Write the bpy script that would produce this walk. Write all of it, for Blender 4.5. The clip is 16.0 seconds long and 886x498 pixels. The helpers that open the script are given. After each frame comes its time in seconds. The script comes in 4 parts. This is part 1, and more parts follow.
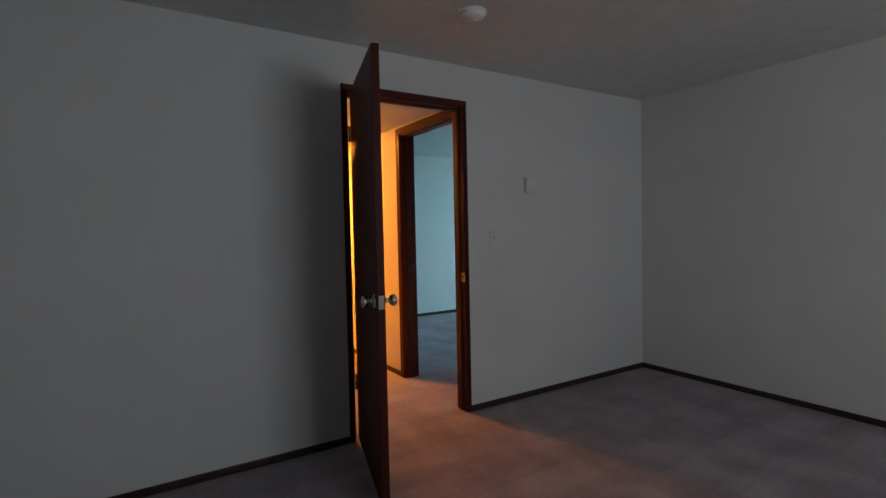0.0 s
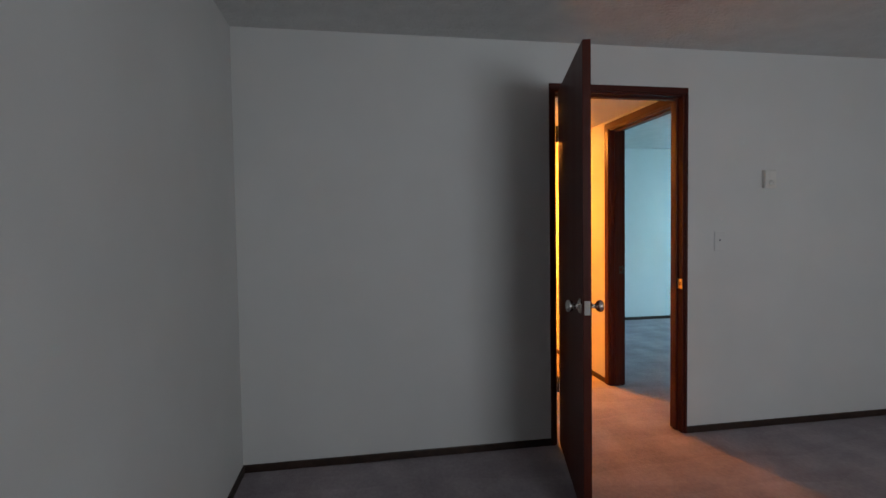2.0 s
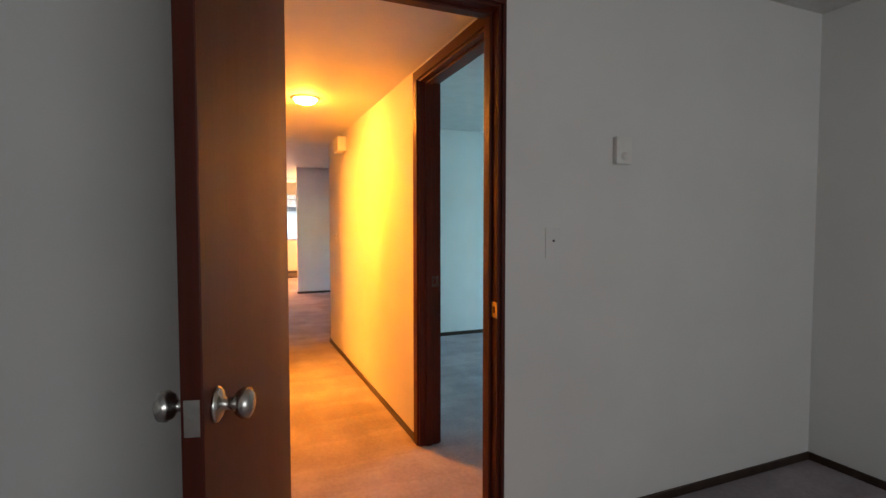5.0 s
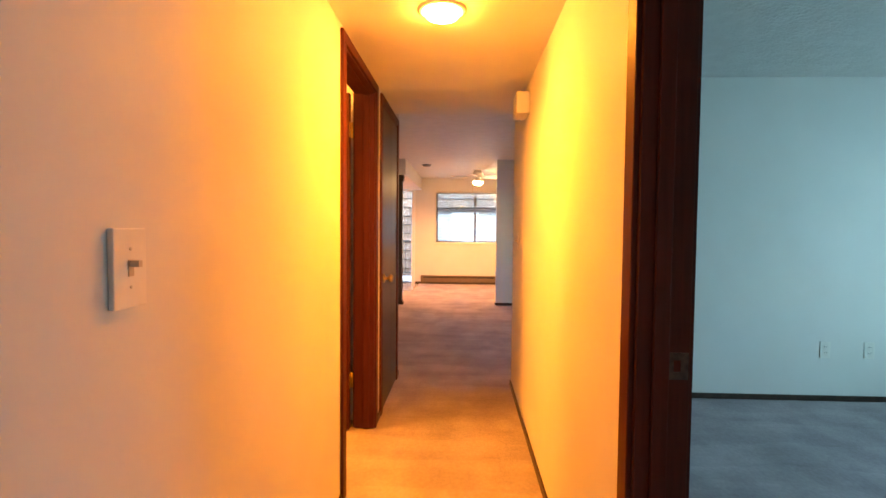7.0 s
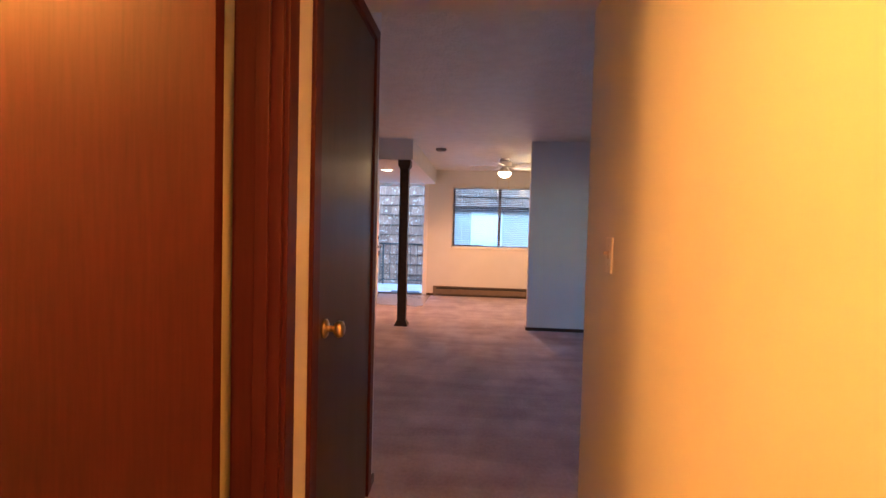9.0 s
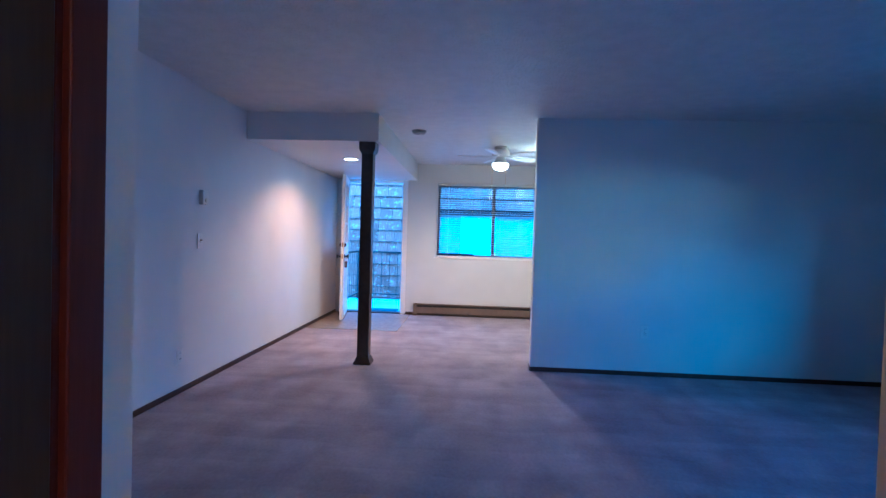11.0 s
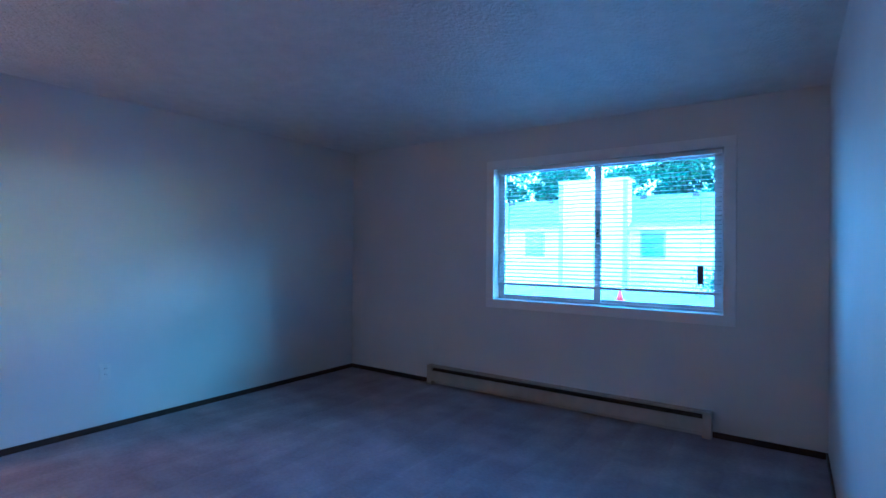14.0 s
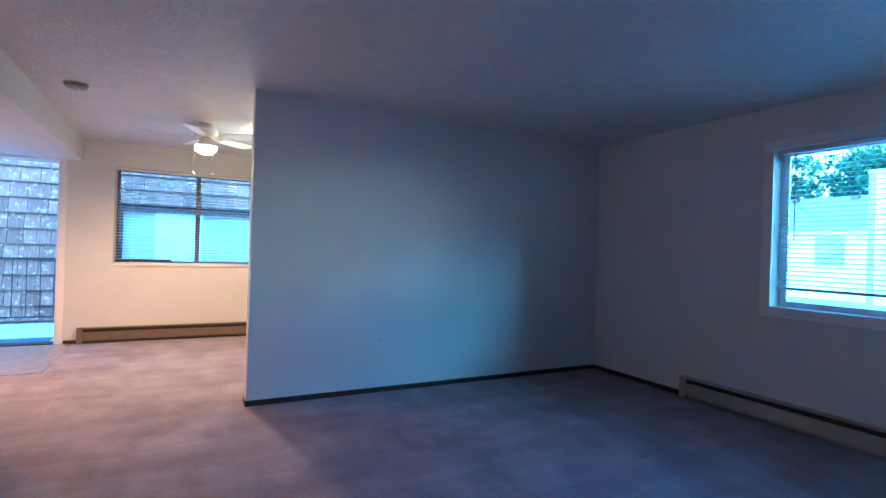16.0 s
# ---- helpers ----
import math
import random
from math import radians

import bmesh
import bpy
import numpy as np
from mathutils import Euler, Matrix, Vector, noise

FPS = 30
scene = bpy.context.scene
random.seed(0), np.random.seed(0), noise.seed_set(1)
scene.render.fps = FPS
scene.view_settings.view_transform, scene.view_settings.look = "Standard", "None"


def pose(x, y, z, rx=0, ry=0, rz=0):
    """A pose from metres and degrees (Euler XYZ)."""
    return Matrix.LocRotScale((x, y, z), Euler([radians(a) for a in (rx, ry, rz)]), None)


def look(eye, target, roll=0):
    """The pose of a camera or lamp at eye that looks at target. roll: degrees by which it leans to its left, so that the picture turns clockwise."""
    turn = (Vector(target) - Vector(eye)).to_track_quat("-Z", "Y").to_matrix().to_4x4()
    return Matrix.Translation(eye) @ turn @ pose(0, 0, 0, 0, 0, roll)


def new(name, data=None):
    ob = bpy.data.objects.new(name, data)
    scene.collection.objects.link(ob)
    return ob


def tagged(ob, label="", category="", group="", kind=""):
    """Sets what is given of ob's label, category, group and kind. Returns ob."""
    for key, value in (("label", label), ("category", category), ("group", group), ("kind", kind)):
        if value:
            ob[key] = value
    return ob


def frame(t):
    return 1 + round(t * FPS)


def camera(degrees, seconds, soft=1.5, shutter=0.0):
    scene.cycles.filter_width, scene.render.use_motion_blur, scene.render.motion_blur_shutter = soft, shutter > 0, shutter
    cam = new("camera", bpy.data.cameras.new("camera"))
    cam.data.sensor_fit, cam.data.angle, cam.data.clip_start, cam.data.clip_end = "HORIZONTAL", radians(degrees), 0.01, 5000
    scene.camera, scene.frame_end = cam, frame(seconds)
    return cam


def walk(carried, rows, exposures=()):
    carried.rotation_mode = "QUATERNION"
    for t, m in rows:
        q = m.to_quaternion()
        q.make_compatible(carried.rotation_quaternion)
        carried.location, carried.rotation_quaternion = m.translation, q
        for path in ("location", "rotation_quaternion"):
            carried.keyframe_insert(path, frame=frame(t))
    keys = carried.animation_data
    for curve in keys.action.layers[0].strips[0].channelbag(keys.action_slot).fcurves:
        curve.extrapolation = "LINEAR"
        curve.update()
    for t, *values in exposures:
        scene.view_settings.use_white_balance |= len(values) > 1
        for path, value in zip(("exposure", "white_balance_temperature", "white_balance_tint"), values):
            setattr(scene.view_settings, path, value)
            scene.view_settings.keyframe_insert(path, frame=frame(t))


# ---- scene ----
cam = camera(83.2, 16.0)
PATH = [
    (0, (-1.02, -2.737, 1.234), (0.051, -1.05, 1.159), -1.2),
    (0.5, (-1.076, -2.728, 1.239), (-0.289, -0.891, 1.169), -1.15),
    (1, (-1.114, -2.728, 1.247), (-0.575, -0.804, 1.175), -1.05),
    (1.5, (-1.107, -2.731, 1.248), (-0.74, -0.766, 1.176), -0.95),
    (2, (-1.032, -2.724, 1.265), (-0.702, -0.754, 1.187), -0.85),
    (2.5, (-0.92, -2.692, 1.278), (-0.533, -0.733, 1.194), -0.4),
    (3, (-0.869, -2.605, 1.28), (-0.229, -0.712, 1.189), 0.2),
    (3.5, (-0.709, -2.467, 1.246), (0.178, -0.677, 1.148), 0.6),
    (3.7, (-0.615, -2.373, 1.245), (0.35, -0.624, 1.145), 0.6),
    (5.8, (0.271, -1.047, 1.225), (0.688, 0.903, 1.139), 0.5),
    (6, (0.334, -0.877, 1.23), (0.631, 1.095, 1.143), 0.8),
    (6.5, (0.462, -0.525, 1.221), (0.522, 1.471, 1.14), 0.4),
    (7, (0.534, -0.176, 1.224), (0.454, 1.821, 1.141), 0.5),
    (7.5, (0.498, 0.262, 1.216), (0.347, 2.255, 1.129), 0.7),
    (8, (0.49, 0.725, 1.205), (0.315, 2.715, 1.116), 0.9),
    (8.5, (0.491, 1.18, 1.222), (0.324, 3.171, 1.136), 1.2),
    (9, (0.492, 1.614, 1.202), (0.336, 3.606, 1.129), 1.5),
    (11.5, (0.543, 3.486, 1.205), (0.444, 5.483, 1.166), 1.8),
    (12, (0.587, 3.703, 1.202), (0.753, 5.696, 1.18), 1.7),
    (12.5, (0.593, 3.782, 1.181), (1.191, 5.69, 1.188), 1.7),
    (13, (0.588, 3.831, 1.177), (1.652, 5.524, 1.21), 1.5),
    (13.5, (0.527, 3.891, 1.163), (1.961, 5.285, 1.207), 1.2),
    (14, (0.575, 3.889, 1.261), (2.214, 5.035, 1.271), 0.5),
    (14.5, (0.606, 3.909, 1.27), (2.298, 4.975, 1.277), 0.5),
    (15, (0.634, 3.933, 1.271), (2.263, 5.093, 1.275), 0.6),
    (15.5, (0.682, 3.859, 1.188), (2.008, 5.356, 1.214), 1.5),
    (16, (0.608, 3.932, 1.184), (1.54, 5.701, 1.188), 1.8),
]
EXPOSURES = [(0.0, 4.15, 6600, 10), (2.0, 4.75, 6600, 10), (3.7, 4.9, 6600, 10), (6.0, 4.7, 7300, 10), (7.0, 4.55, 7000, 10), (8.0, 3.95, 6600, 11), (9.2, 3.8, 4700, 9),
             (11.3, 3.75, 2880, -8), (12.5, 3.9, 3080, -8), (14.5, 4.35, 3750, -4), (15.5, 4.2, 3800, -5), (16.0, 4.1, 3700, -7)]
walk(cam, [(t, look(eye, target, roll)) for t, eye, target, roll in PATH], EXPOSURES)

# ---------------------------------------------------------------- world, sun, lamps
SUN_EL, SUN_AZ = 18.0, 143.5            # degrees; azimuth clockwise from +y
world = bpy.data.worlds.new("sky_world")
world.use_nodes = True
wn = world.node_tree
sky = wn.nodes.new("ShaderNodeTexSky")
sky.sky_type = "NISHITA"
sky.sun_disc = False
sky.sun_elevation, sky.sun_rotation = radians(SUN_EL), radians(SUN_AZ)
sky.air_density, sky.dust_density, sky.ozone_density = 0.85, 0.10, 0.6
wn.links.new(sky.outputs[0], wn.nodes["Background"].inputs[0])
wn.nodes["Background"].inputs[1].default_value = 0.15
scene.world = world


def lamp(name, kind, m, energy, color, **more):
    data = bpy.data.lights.new(name, kind)
    data.energy, data.color = energy, color
    for key, value in more.items():
        if key == "size":
            data.shape, data.size, data.size_y = "RECTANGLE", value[0], value[1]
        if key == "radius":
            data.shadow_soft_size = value
        if key == "angle":
            data.angle = radians(value)
        if key == "spot":
            data.spot_size, data.spot_blend = radians(value), more.get("blend", 0.6)
    ob = new(name, data)
    ob.matrix_world = m
    return ob


az, el = radians(SUN_AZ), radians(SUN_EL)
sun_from = Vector((math.sin(az) * math.cos(el), math.cos(az) * math.cos(el), math.sin(el)))
lamp("sun", "SUN", look(sun_from * 50, (0, 0, 0)), 0.10, (0.50, 0.90, 1.0), angle=20.0)

# skylight at the openings of the two bedrooms' windows
lamp("bedroom_skylight", "AREA", look((0.8, -4.30, 1.42), (0.8, 0.0, 1.25)), 1.0, (0.84, 0.92, 1.0), size=(1.55, 1.10))
lamp("second_bedroom_skylight", "AREA", look((4.44, 1.9, 1.42), (1.9, 2.6, 0.0)), 1.8, (0.40, 0.82, 1.0), size=(1.55, 1.10))
# electric light
HALL_LIGHT = (0.44, 1.866)
lamp("hall_bulb", "SPOT", look((*HALL_LIGHT, 2.035), (*HALL_LIGHT, 0)), 6.2, (1.0, 0.240, 0.0), radius=0.08, spot=158, blend=1.0)
ENTRY_LIGHT = (-0.91, 8.78)
lamp("entry_bulb", "SPOT", look((*ENTRY_LIGHT, 2.05), (ENTRY_LIGHT[0], ENTRY_LIGHT[1], 0)), 12.5, (1.0, 0.27, 0.05), radius=0.04, spot=150)
FAN = (0.80, 9.26)
lamp("fan_bulb", "SPOT", look((*FAN, 1.99), (*FAN, 0)), 13.5, (1.0, 0.40, 0.13), radius=0.07, spot=176)
KITCHEN_LAMP = (1.33, 9.30)
lamp("kitchen_bulb", "POINT", Matrix.Translation((*KITCHEN_LAMP, 1.88)), 0.10, (1.0, 0.45, 0.12), radius=0.05)
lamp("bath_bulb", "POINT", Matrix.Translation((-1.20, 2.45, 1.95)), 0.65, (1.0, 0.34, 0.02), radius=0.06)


# ---------------------------------------------------------------- materials
def material(name, base, rough=0.6, metal=0.0, spec=0.5):
    m = bpy.data.materials.new(name)
    m.use_nodes = True
    b = m.node_tree.nodes["Principled BSDF"]
    b.inputs["Base Color"].default_value = (*base, 1)
    b.inputs["Roughness"].default_value = rough
    b.inputs["Metallic"].default_value = metal
    b.inputs["Specular IOR Level"].default_value = spec
    return m


def textured(name, dark, light, scale, rough=(0.5, 0.7), bump=0.1, bump_scale=60.0, distance=0.004, stretch=(1, 1, 1),
             metal=0.0, per_piece=0.0, spec=0.5, detail=6.0, wide=0.35):
    """Two scales of colour noise, one of roughness, and a fine relief, in metres of the object's own space."""
    m = material(name, light, rough[0], metal, spec)
    t = m.node_tree
    n, k = t.nodes, t.links
    b = n["Principled BSDF"]
    co = n.new("ShaderNodeTexCoord")
    mp = n.new("ShaderNodeMapping")
    mp.inputs["Scale"].default_value = stretch
    k.new(co.outputs["Object"], mp.inputs["Vector"])
    fine = n.new("ShaderNodeTexNoise")
    fine.inputs["Scale"].default_value, fine.inputs["Detail"].default_value = scale, detail
    k.new(mp.outputs[0], fine.inputs["Vector"])
    broad = n.new("ShaderNodeTexNoise")
    broad.inputs["Scale"].default_value, broad.inputs["Detail"].default_value = scale * 0.07, 3
    k.new(mp.outputs[0], broad.inputs["Vector"])
    mixv = n.new("ShaderNodeMix")
    mixv.inputs[0].default_value = wide
    k.new(fine.outputs["Fac"], mixv.inputs[2])
    k.new(broad.outputs["Fac"], mixv.inputs[3])
    ramp = n.new("ShaderNodeValToRGB")
    ramp.color_ramp.elements[0].position, ramp.color_ramp.elements[1].position = 0.36, 0.64
    ramp.color_ramp.elements[0].color, ramp.color_ramp.elements[1].color = (*dark, 1), (*light, 1)
    k.new(mixv.outputs[0], ramp.inputs[0])
    out = ramp.outputs[0]
    if per_piece:
        info = n.new("ShaderNodeObjectInfo")
        island = n.new("ShaderNodeNewGeometry")
        add = n.new("ShaderNodeMath")
        add.operation = "ADD"
        k.new(info.outputs["Random"], add.inputs[0])
        k.new(island.outputs["Random Per Island"], add.inputs[1])
        wrap = n.new("ShaderNodeMath")
        wrap.operation = "FRACT"
        k.new(add.outputs[0], wrap.inputs[0])
        span = n.new("ShaderNodeMapRange")
        span.inputs["To Min"].default_value, span.inputs["To Max"].default_value = 1 - per_piece, 1 + per_piece
        k.new(wrap.outputs[0], span.inputs["Value"])
        hsv = n.new("ShaderNodeHueSaturation")
        k.new(span.outputs[0], hsv.inputs["Value"])
        k.new(out, hsv.inputs["Color"])
        out = hsv.outputs[0]
    k.new(out, b.inputs["Base Color"])
    rr = n.new("ShaderNodeMapRange")
    rr.inputs["To Min"].default_value, rr.inputs["To Max"].default_value = rough
    k.new(broad.outputs["Fac"], rr.inputs["Value"])
    k.new(rr.outputs[0], b.inputs["Roughness"])
    if bump:
        relief = n.new("ShaderNodeTexNoise")
        relief.inputs["Scale"].default_value, relief.inputs["Detail"].default_value = bump_scale, 4
        k.new(mp.outputs[0], relief.inputs["Vector"])
        bp = n.new("ShaderNodeBump")
        bp.inputs["Strength"].default_value, bp.inputs["Distance"].default_value = bump, distance
        k.new(relief.outputs["Fac"], bp.inputs["Height"])
        k.new(bp.outputs[0], b.inputs["Normal"])
    return m


def glowing(name, color, strength):
    m = material(name, color, 0.4)
    b = m.node_tree.nodes["Principled BSDF"]
    b.inputs["Emission Color"].default_value = (*color, 1)
    b.inputs["Emission Strength"].default_value = strength
    return m


def glass(name, tint):
    m = bpy.data.materials.new(name)
    m.use_nodes = True
    t = m.node_tree
    n, k = t.nodes, t.links
    n.remove(n["Principled BSDF"])
    clear, gloss, mix, fr = (n.new("ShaderNodeBsdfTransparent"), n.new("ShaderNodeBsdfGlossy"), n.new("ShaderNodeMixShader"), n.new("ShaderNodeFresnel"))
    clear.inputs[0].default_value = (*tint, 1)
    gloss.inputs["Roughness"].default_value = 0.02
    fr.inputs["IOR"].default_value = 1.3
    k.new(fr.outputs[0], mix.inputs[0])
    k.new(clear.outputs[0], mix.inputs[1])
    k.new(gloss.outputs[0], mix.inputs[2])
    k.new(mix.outputs[0], n["Material Output"].inputs[0])
    return m


PAINT = textured("wall_paint", (0.665, 0.665, 0.65), (0.715, 0.715, 0.70), 2.2, (0.52, 0.66), 0.10, 95, 0.003, spec=0.35)
CEIL = textured("ceiling_texture", (0.64, 0.64, 0.63), (0.72, 0.72, 0.71), 9.0, (0.45, 0.6), 0.9, 46, 0.014, spec=0.5)
CARPET = textured("carpet", (0.355, 0.314, 0.338), (0.463, 0.412, 0.442), 55.0, (0.9, 1.0), 0.9, 260, 0.012, spec=0.05, wide=0.55, stretch=(1, 0.7, 1))
WOOD = textured("dark_stained_wood", (0.058, 0.0100, 0.0055), (0.079, 0.0145, 0.008), 14.0, (0.40, 0.52), 0.08, 40, 0.002, stretch=(6, 6, 0.35), spec=0.22)
DARKWOOD = textured("dark_walnut_stained_wood", (0.036, 0.020, 0.009), (0.054, 0.031, 0.014), 14.0, (0.30, 0.42), 0.08, 40, 0.002, stretch=(6, 6, 0.35), spec=0.26)
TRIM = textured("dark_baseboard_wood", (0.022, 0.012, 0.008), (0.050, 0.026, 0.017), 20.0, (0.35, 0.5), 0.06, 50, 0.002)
WHITE = textured("white_gloss_paint", (0.80, 0.805, 0.795), (0.86, 0.86, 0.85), 5.0, (0.30, 0.42), 0.04, 60, 0.002)
PLASTIC = textured("ivory_plastic", (0.70, 0.69, 0.65), (0.76, 0.75, 0.71), 30.0, (0.35, 0.45), 0.02, 200, 0.001)
TOGGLE = textured("brown_plastic", (0.44, 0.37, 0.28), (0.52, 0.45, 0.35), 40.0, (0.35, 0.45), 0.0)
STEEL = textured("satin_nickel", (0.50, 0.49, 0.46), (0.62, 0.61, 0.58), 60.0, (0.22, 0.34), 0.03, 300, 0.0005, metal=1.0)
BRASS = textured("aged_brass", (0.45, 0.32, 0.13), (0.62, 0.46, 0.20), 60.0, (0.25, 0.40), 0.03, 300, 0.0005, metal=1.0)
DARKMETAL = textured("dark_hinge_metal", (0.06, 0.05, 0.045), (0.11, 0.09, 0.08), 60.0, (0.35, 0.5), 0.03, 300, 0.0005, metal=1.0)
HEATER = textured("beige_enamel", (0.40, 0.36, 0.30), (0.47, 0.43, 0.36), 12.0, (0.40, 0.52), 0.03, 120, 0.001)
BROWNHEATER = textured("brown_enamel", (0.150, 0.110, 0.072), (0.190, 0.142, 0.096), 12.0, (0.40, 0.52), 0.03, 120, 0.001)
SLOT = textured("heater_fins", (0.035, 0.033, 0.030), (0.06, 0.055, 0.05), 40.0, (0.6, 0.8), 0.2, 90, 0.003, metal=0.5)
ALU = textured("white_window_frame", (0.66, 0.67, 0.67), (0.74, 0.75, 0.75), 18.0, (0.35, 0.48), 0.03, 120, 0.001)
BRONZE = textured("dark_window_frame", (0.10, 0.10, 0.10), (0.16, 0.16, 0.16), 18.0, (0.35, 0.48), 0.03, 120, 0.001, metal=0.3)
SLAT = textured("blind_slat_enamel", (0.68, 0.69, 0.69), (0.76, 0.77, 0.77), 10.0, (0.35, 0.5), 0.0)
VINYL = textured("entry_vinyl", (0.30, 0.25, 0.21), (0.40, 0.34, 0.29), 16.0, (0.13, 0.20), 0.02, 60, 0.002)
GLASS = glass("window_glass", (0.93, 0.97, 0.97))
DOME = glowing("lit_glass_dome", (1.0, 0.33, 0.04), 18.0)
FAN_BOWL = glowing("lit_fan_bowl", (1.0, 0.62, 0.25), 2.0)
RECESS = glowing("lit_recessed_lens", (1.0, 0.70, 0.38), 4.0)
SHAKE = textured("weathered_cedar_shake", (0.115, 0.058, 0.036), (0.26, 0.150, 0.100), 7.0, (0.75, 0.95), 0.5, 30, 0.006, stretch=(4, 4, 0.6), per_piece=0.28)


def lichen(m, color, scale, low, high):
    t = m.node_tree
    n, k = t.nodes, t.links
    b = n["Principled BSDF"]
    came = b.inputs["Base Color"].links[0].from_socket
    geo = n.new("ShaderNodeNewGeometry")
    spots = n.new("ShaderNodeTexNoise")
    spots.inputs["Scale"].default_value, spots.inputs["Detail"].default_value = scale, 5
    k.new(geo.outputs["Position"], spots.inputs["Vector"])
    edge = n.new("ShaderNodeMapRange")
    edge.inputs["From Min"].default_value, edge.inputs["From Max"].default_value = low, high
    k.new(spots.outputs["Fac"], edge.inputs["Value"])
    mix = n.new("ShaderNodeMix")
    mix.data_type = "RGBA"
    k.new(edge.outputs[0], mix.inputs[0])
    k.new(came, mix.inputs[6])
    mix.inputs[7].default_value = (*color, 1)
    k.new(mix.outputs[2], b.inputs["Base Color"])


def brushed(m, scale, turn, amount):
    """Patches of pile laid by the vacuum cleaner, lighter and darker."""
    t = m.node_tree
    n, k = t.nodes, t.links
    b = n["Principled BSDF"]
    came = b.inputs["Base Color"].links[0].from_socket
    geo, mp = n.new("ShaderNodeNewGeometry"), n.new("ShaderNodeMapping")
    mp.inputs["Scale"].default_value, mp.inputs["Rotation"].default_value = scale, (0, 0, radians(turn))
    k.new(geo.outputs["Position"], mp.inputs["Vector"])
    nap = n.new("ShaderNodeTexNoise")
    nap.inputs["Scale"].default_value, nap.inputs["Detail"].default_value = 1.0, 3
    k.new(mp.outputs[0], nap.inputs["Vector"])
    span = n.new("ShaderNodeMapRange")
    span.inputs["From Min"].default_value, span.inputs["From Max"].default_value = 0.44, 0.58
    span.inputs["To Min"].default_value, span.inputs["To Max"].default_value = 1 - amount, 1 + amount
    k.new(nap.outputs["Fac"], span.inputs["Value"])
    hsv = n.new("ShaderNodeHueSaturation")
    k.new(span.outputs[0], hsv.inputs["Value"])
    k.new(came, hsv.inputs["Color"])
    k.new(hsv.outputs[0], b.inputs["Base Color"])


def vacuumed(m, period, amount):
    """Wedge-shaped strokes of the vacuum cleaner, running out from the window wall."""
    t = m.node_tree
    n, k = t.nodes, t.links
    b = n["Principled BSDF"]
    came = b.inputs["Base Color"].links[0].from_socket
    geo, wave, where, mul, hsv = (n.new("ShaderNodeNewGeometry"), n.new("ShaderNodeTexWave"), n.new("ShaderNodeTexNoise"), n.new("ShaderNodeMath"), n.new("ShaderNodeHueSaturation"))
    wave.bands_direction, wave.wave_profile = "Y", "SAW"
    wave.inputs["Scale"].default_value = 0.314 / period
    wave.inputs["Distortion"].default_value, wave.inputs["Detail"].default_value, wave.inputs["Detail Scale"].default_value = 4.5, 2.0, 1.0
    where.inputs["Scale"].default_value = 1.1
    k.new(geo.outputs["Position"], wave.inputs["Vector"])
    k.new(geo.outputs["Position"], where.inputs["Vector"])
    mul.operation = "MULTIPLY"
    k.new(wave.outputs["Fac"], mul.inputs[0])
    k.new(where.outputs["Fac"], mul.inputs[1])
    span = n.new("ShaderNodeMapRange")
    span.inputs["From Max"].default_value = 0.6
    span.inputs["To Min"].default_value, span.inputs["To Max"].default_value = 1 - amount, 1 + amount
    k.new(mul.outputs[0], span.inputs["Value"])
    k.new(span.outputs[0], hsv.inputs["Value"])
    k.new(came, hsv.inputs["Color"])
    k.new(hsv.outputs[0], b.inputs["Base Color"])


brushed(CARPET, (3.4, 1.9, 1.0), 32, 0.07)
brushed(CARPET, (1.1, 5.2, 1.0), 6, 0.05)
vacuumed(CARPET, 0.30, 0.045)
lichen(SHAKE, (0.50, 0.42, 0.34), 15.0, 0.56, 0.78)
SIDING = textured("pale_siding", (0.42, 0.40, 0.37), (0.48, 0.46, 0.43), 4.0, (0.6, 0.8), 0.1, 30, 0.003)
STUCCO = textured("white_stucco", (0.90, 0.81, 0.70), (0.95, 0.87, 0.77), 1.5, (0.8, 0.95), 0.3, 30, 0.006)
ROOFING = textured("grey_shingle_roof", (0.40, 0.39, 0.37), (0.52, 0.51, 0.48), 3.0, (0.8, 0.95), 0.4, 12, 0.01)
CONCRETE = textured("concrete", (0.50, 0.48, 0.45), (0.60, 0.58, 0.54), 3.0, (0.8, 0.95), 0.3, 60, 0.004)
LANDING = textured("pale_landing_concrete", (0.60, 0.53, 0.46), (0.70, 0.63, 0.56), 3.0, (0.7, 0.9), 0.2, 60, 0.003)
IRON = textured("black_iron", (0.02, 0.02, 0.02), (0.04, 0.04, 0.04), 30.0, (0.4, 0.6), 0.1, 120, 0.001, metal=0.6)
MAT = textured("grey_doormat", (0.08, 0.10, 0.11), (0.15, 0.18, 0.19), 60.0, (0.9, 1.0), 0.8, 200, 0.004)
BARK = textured("bark", (0.07, 0.055, 0.045), (0.16, 0.13, 0.11), 9.0, (0.85, 0.95), 0.6, 30, 0.01, stretch=(2, 2, 0.5))
LEAF = textured("leaf_green", (0.055, 0.105, 0.045), (0.11, 0.18, 0.08), 3.0, (0.5, 0.7), 0.0, per_piece=0.3)
WINDARK = textured("far_window_pane", (0.16, 0.22, 0.24), (0.24, 0.30, 0.32), 2.0, (0.08, 0.16), 0.0)
GREYPLASTIC = textured("grey_plastic", (0.26, 0.25, 0.25), (0.33, 0.32, 0.32), 30.0, (0.4, 0.5), 0.0)
REDPLASTIC = textured("red_plastic", (0.55, 0.05, 0.04), (0.68, 0.08, 0.06), 9.0, (0.4, 0.5), 0.0)
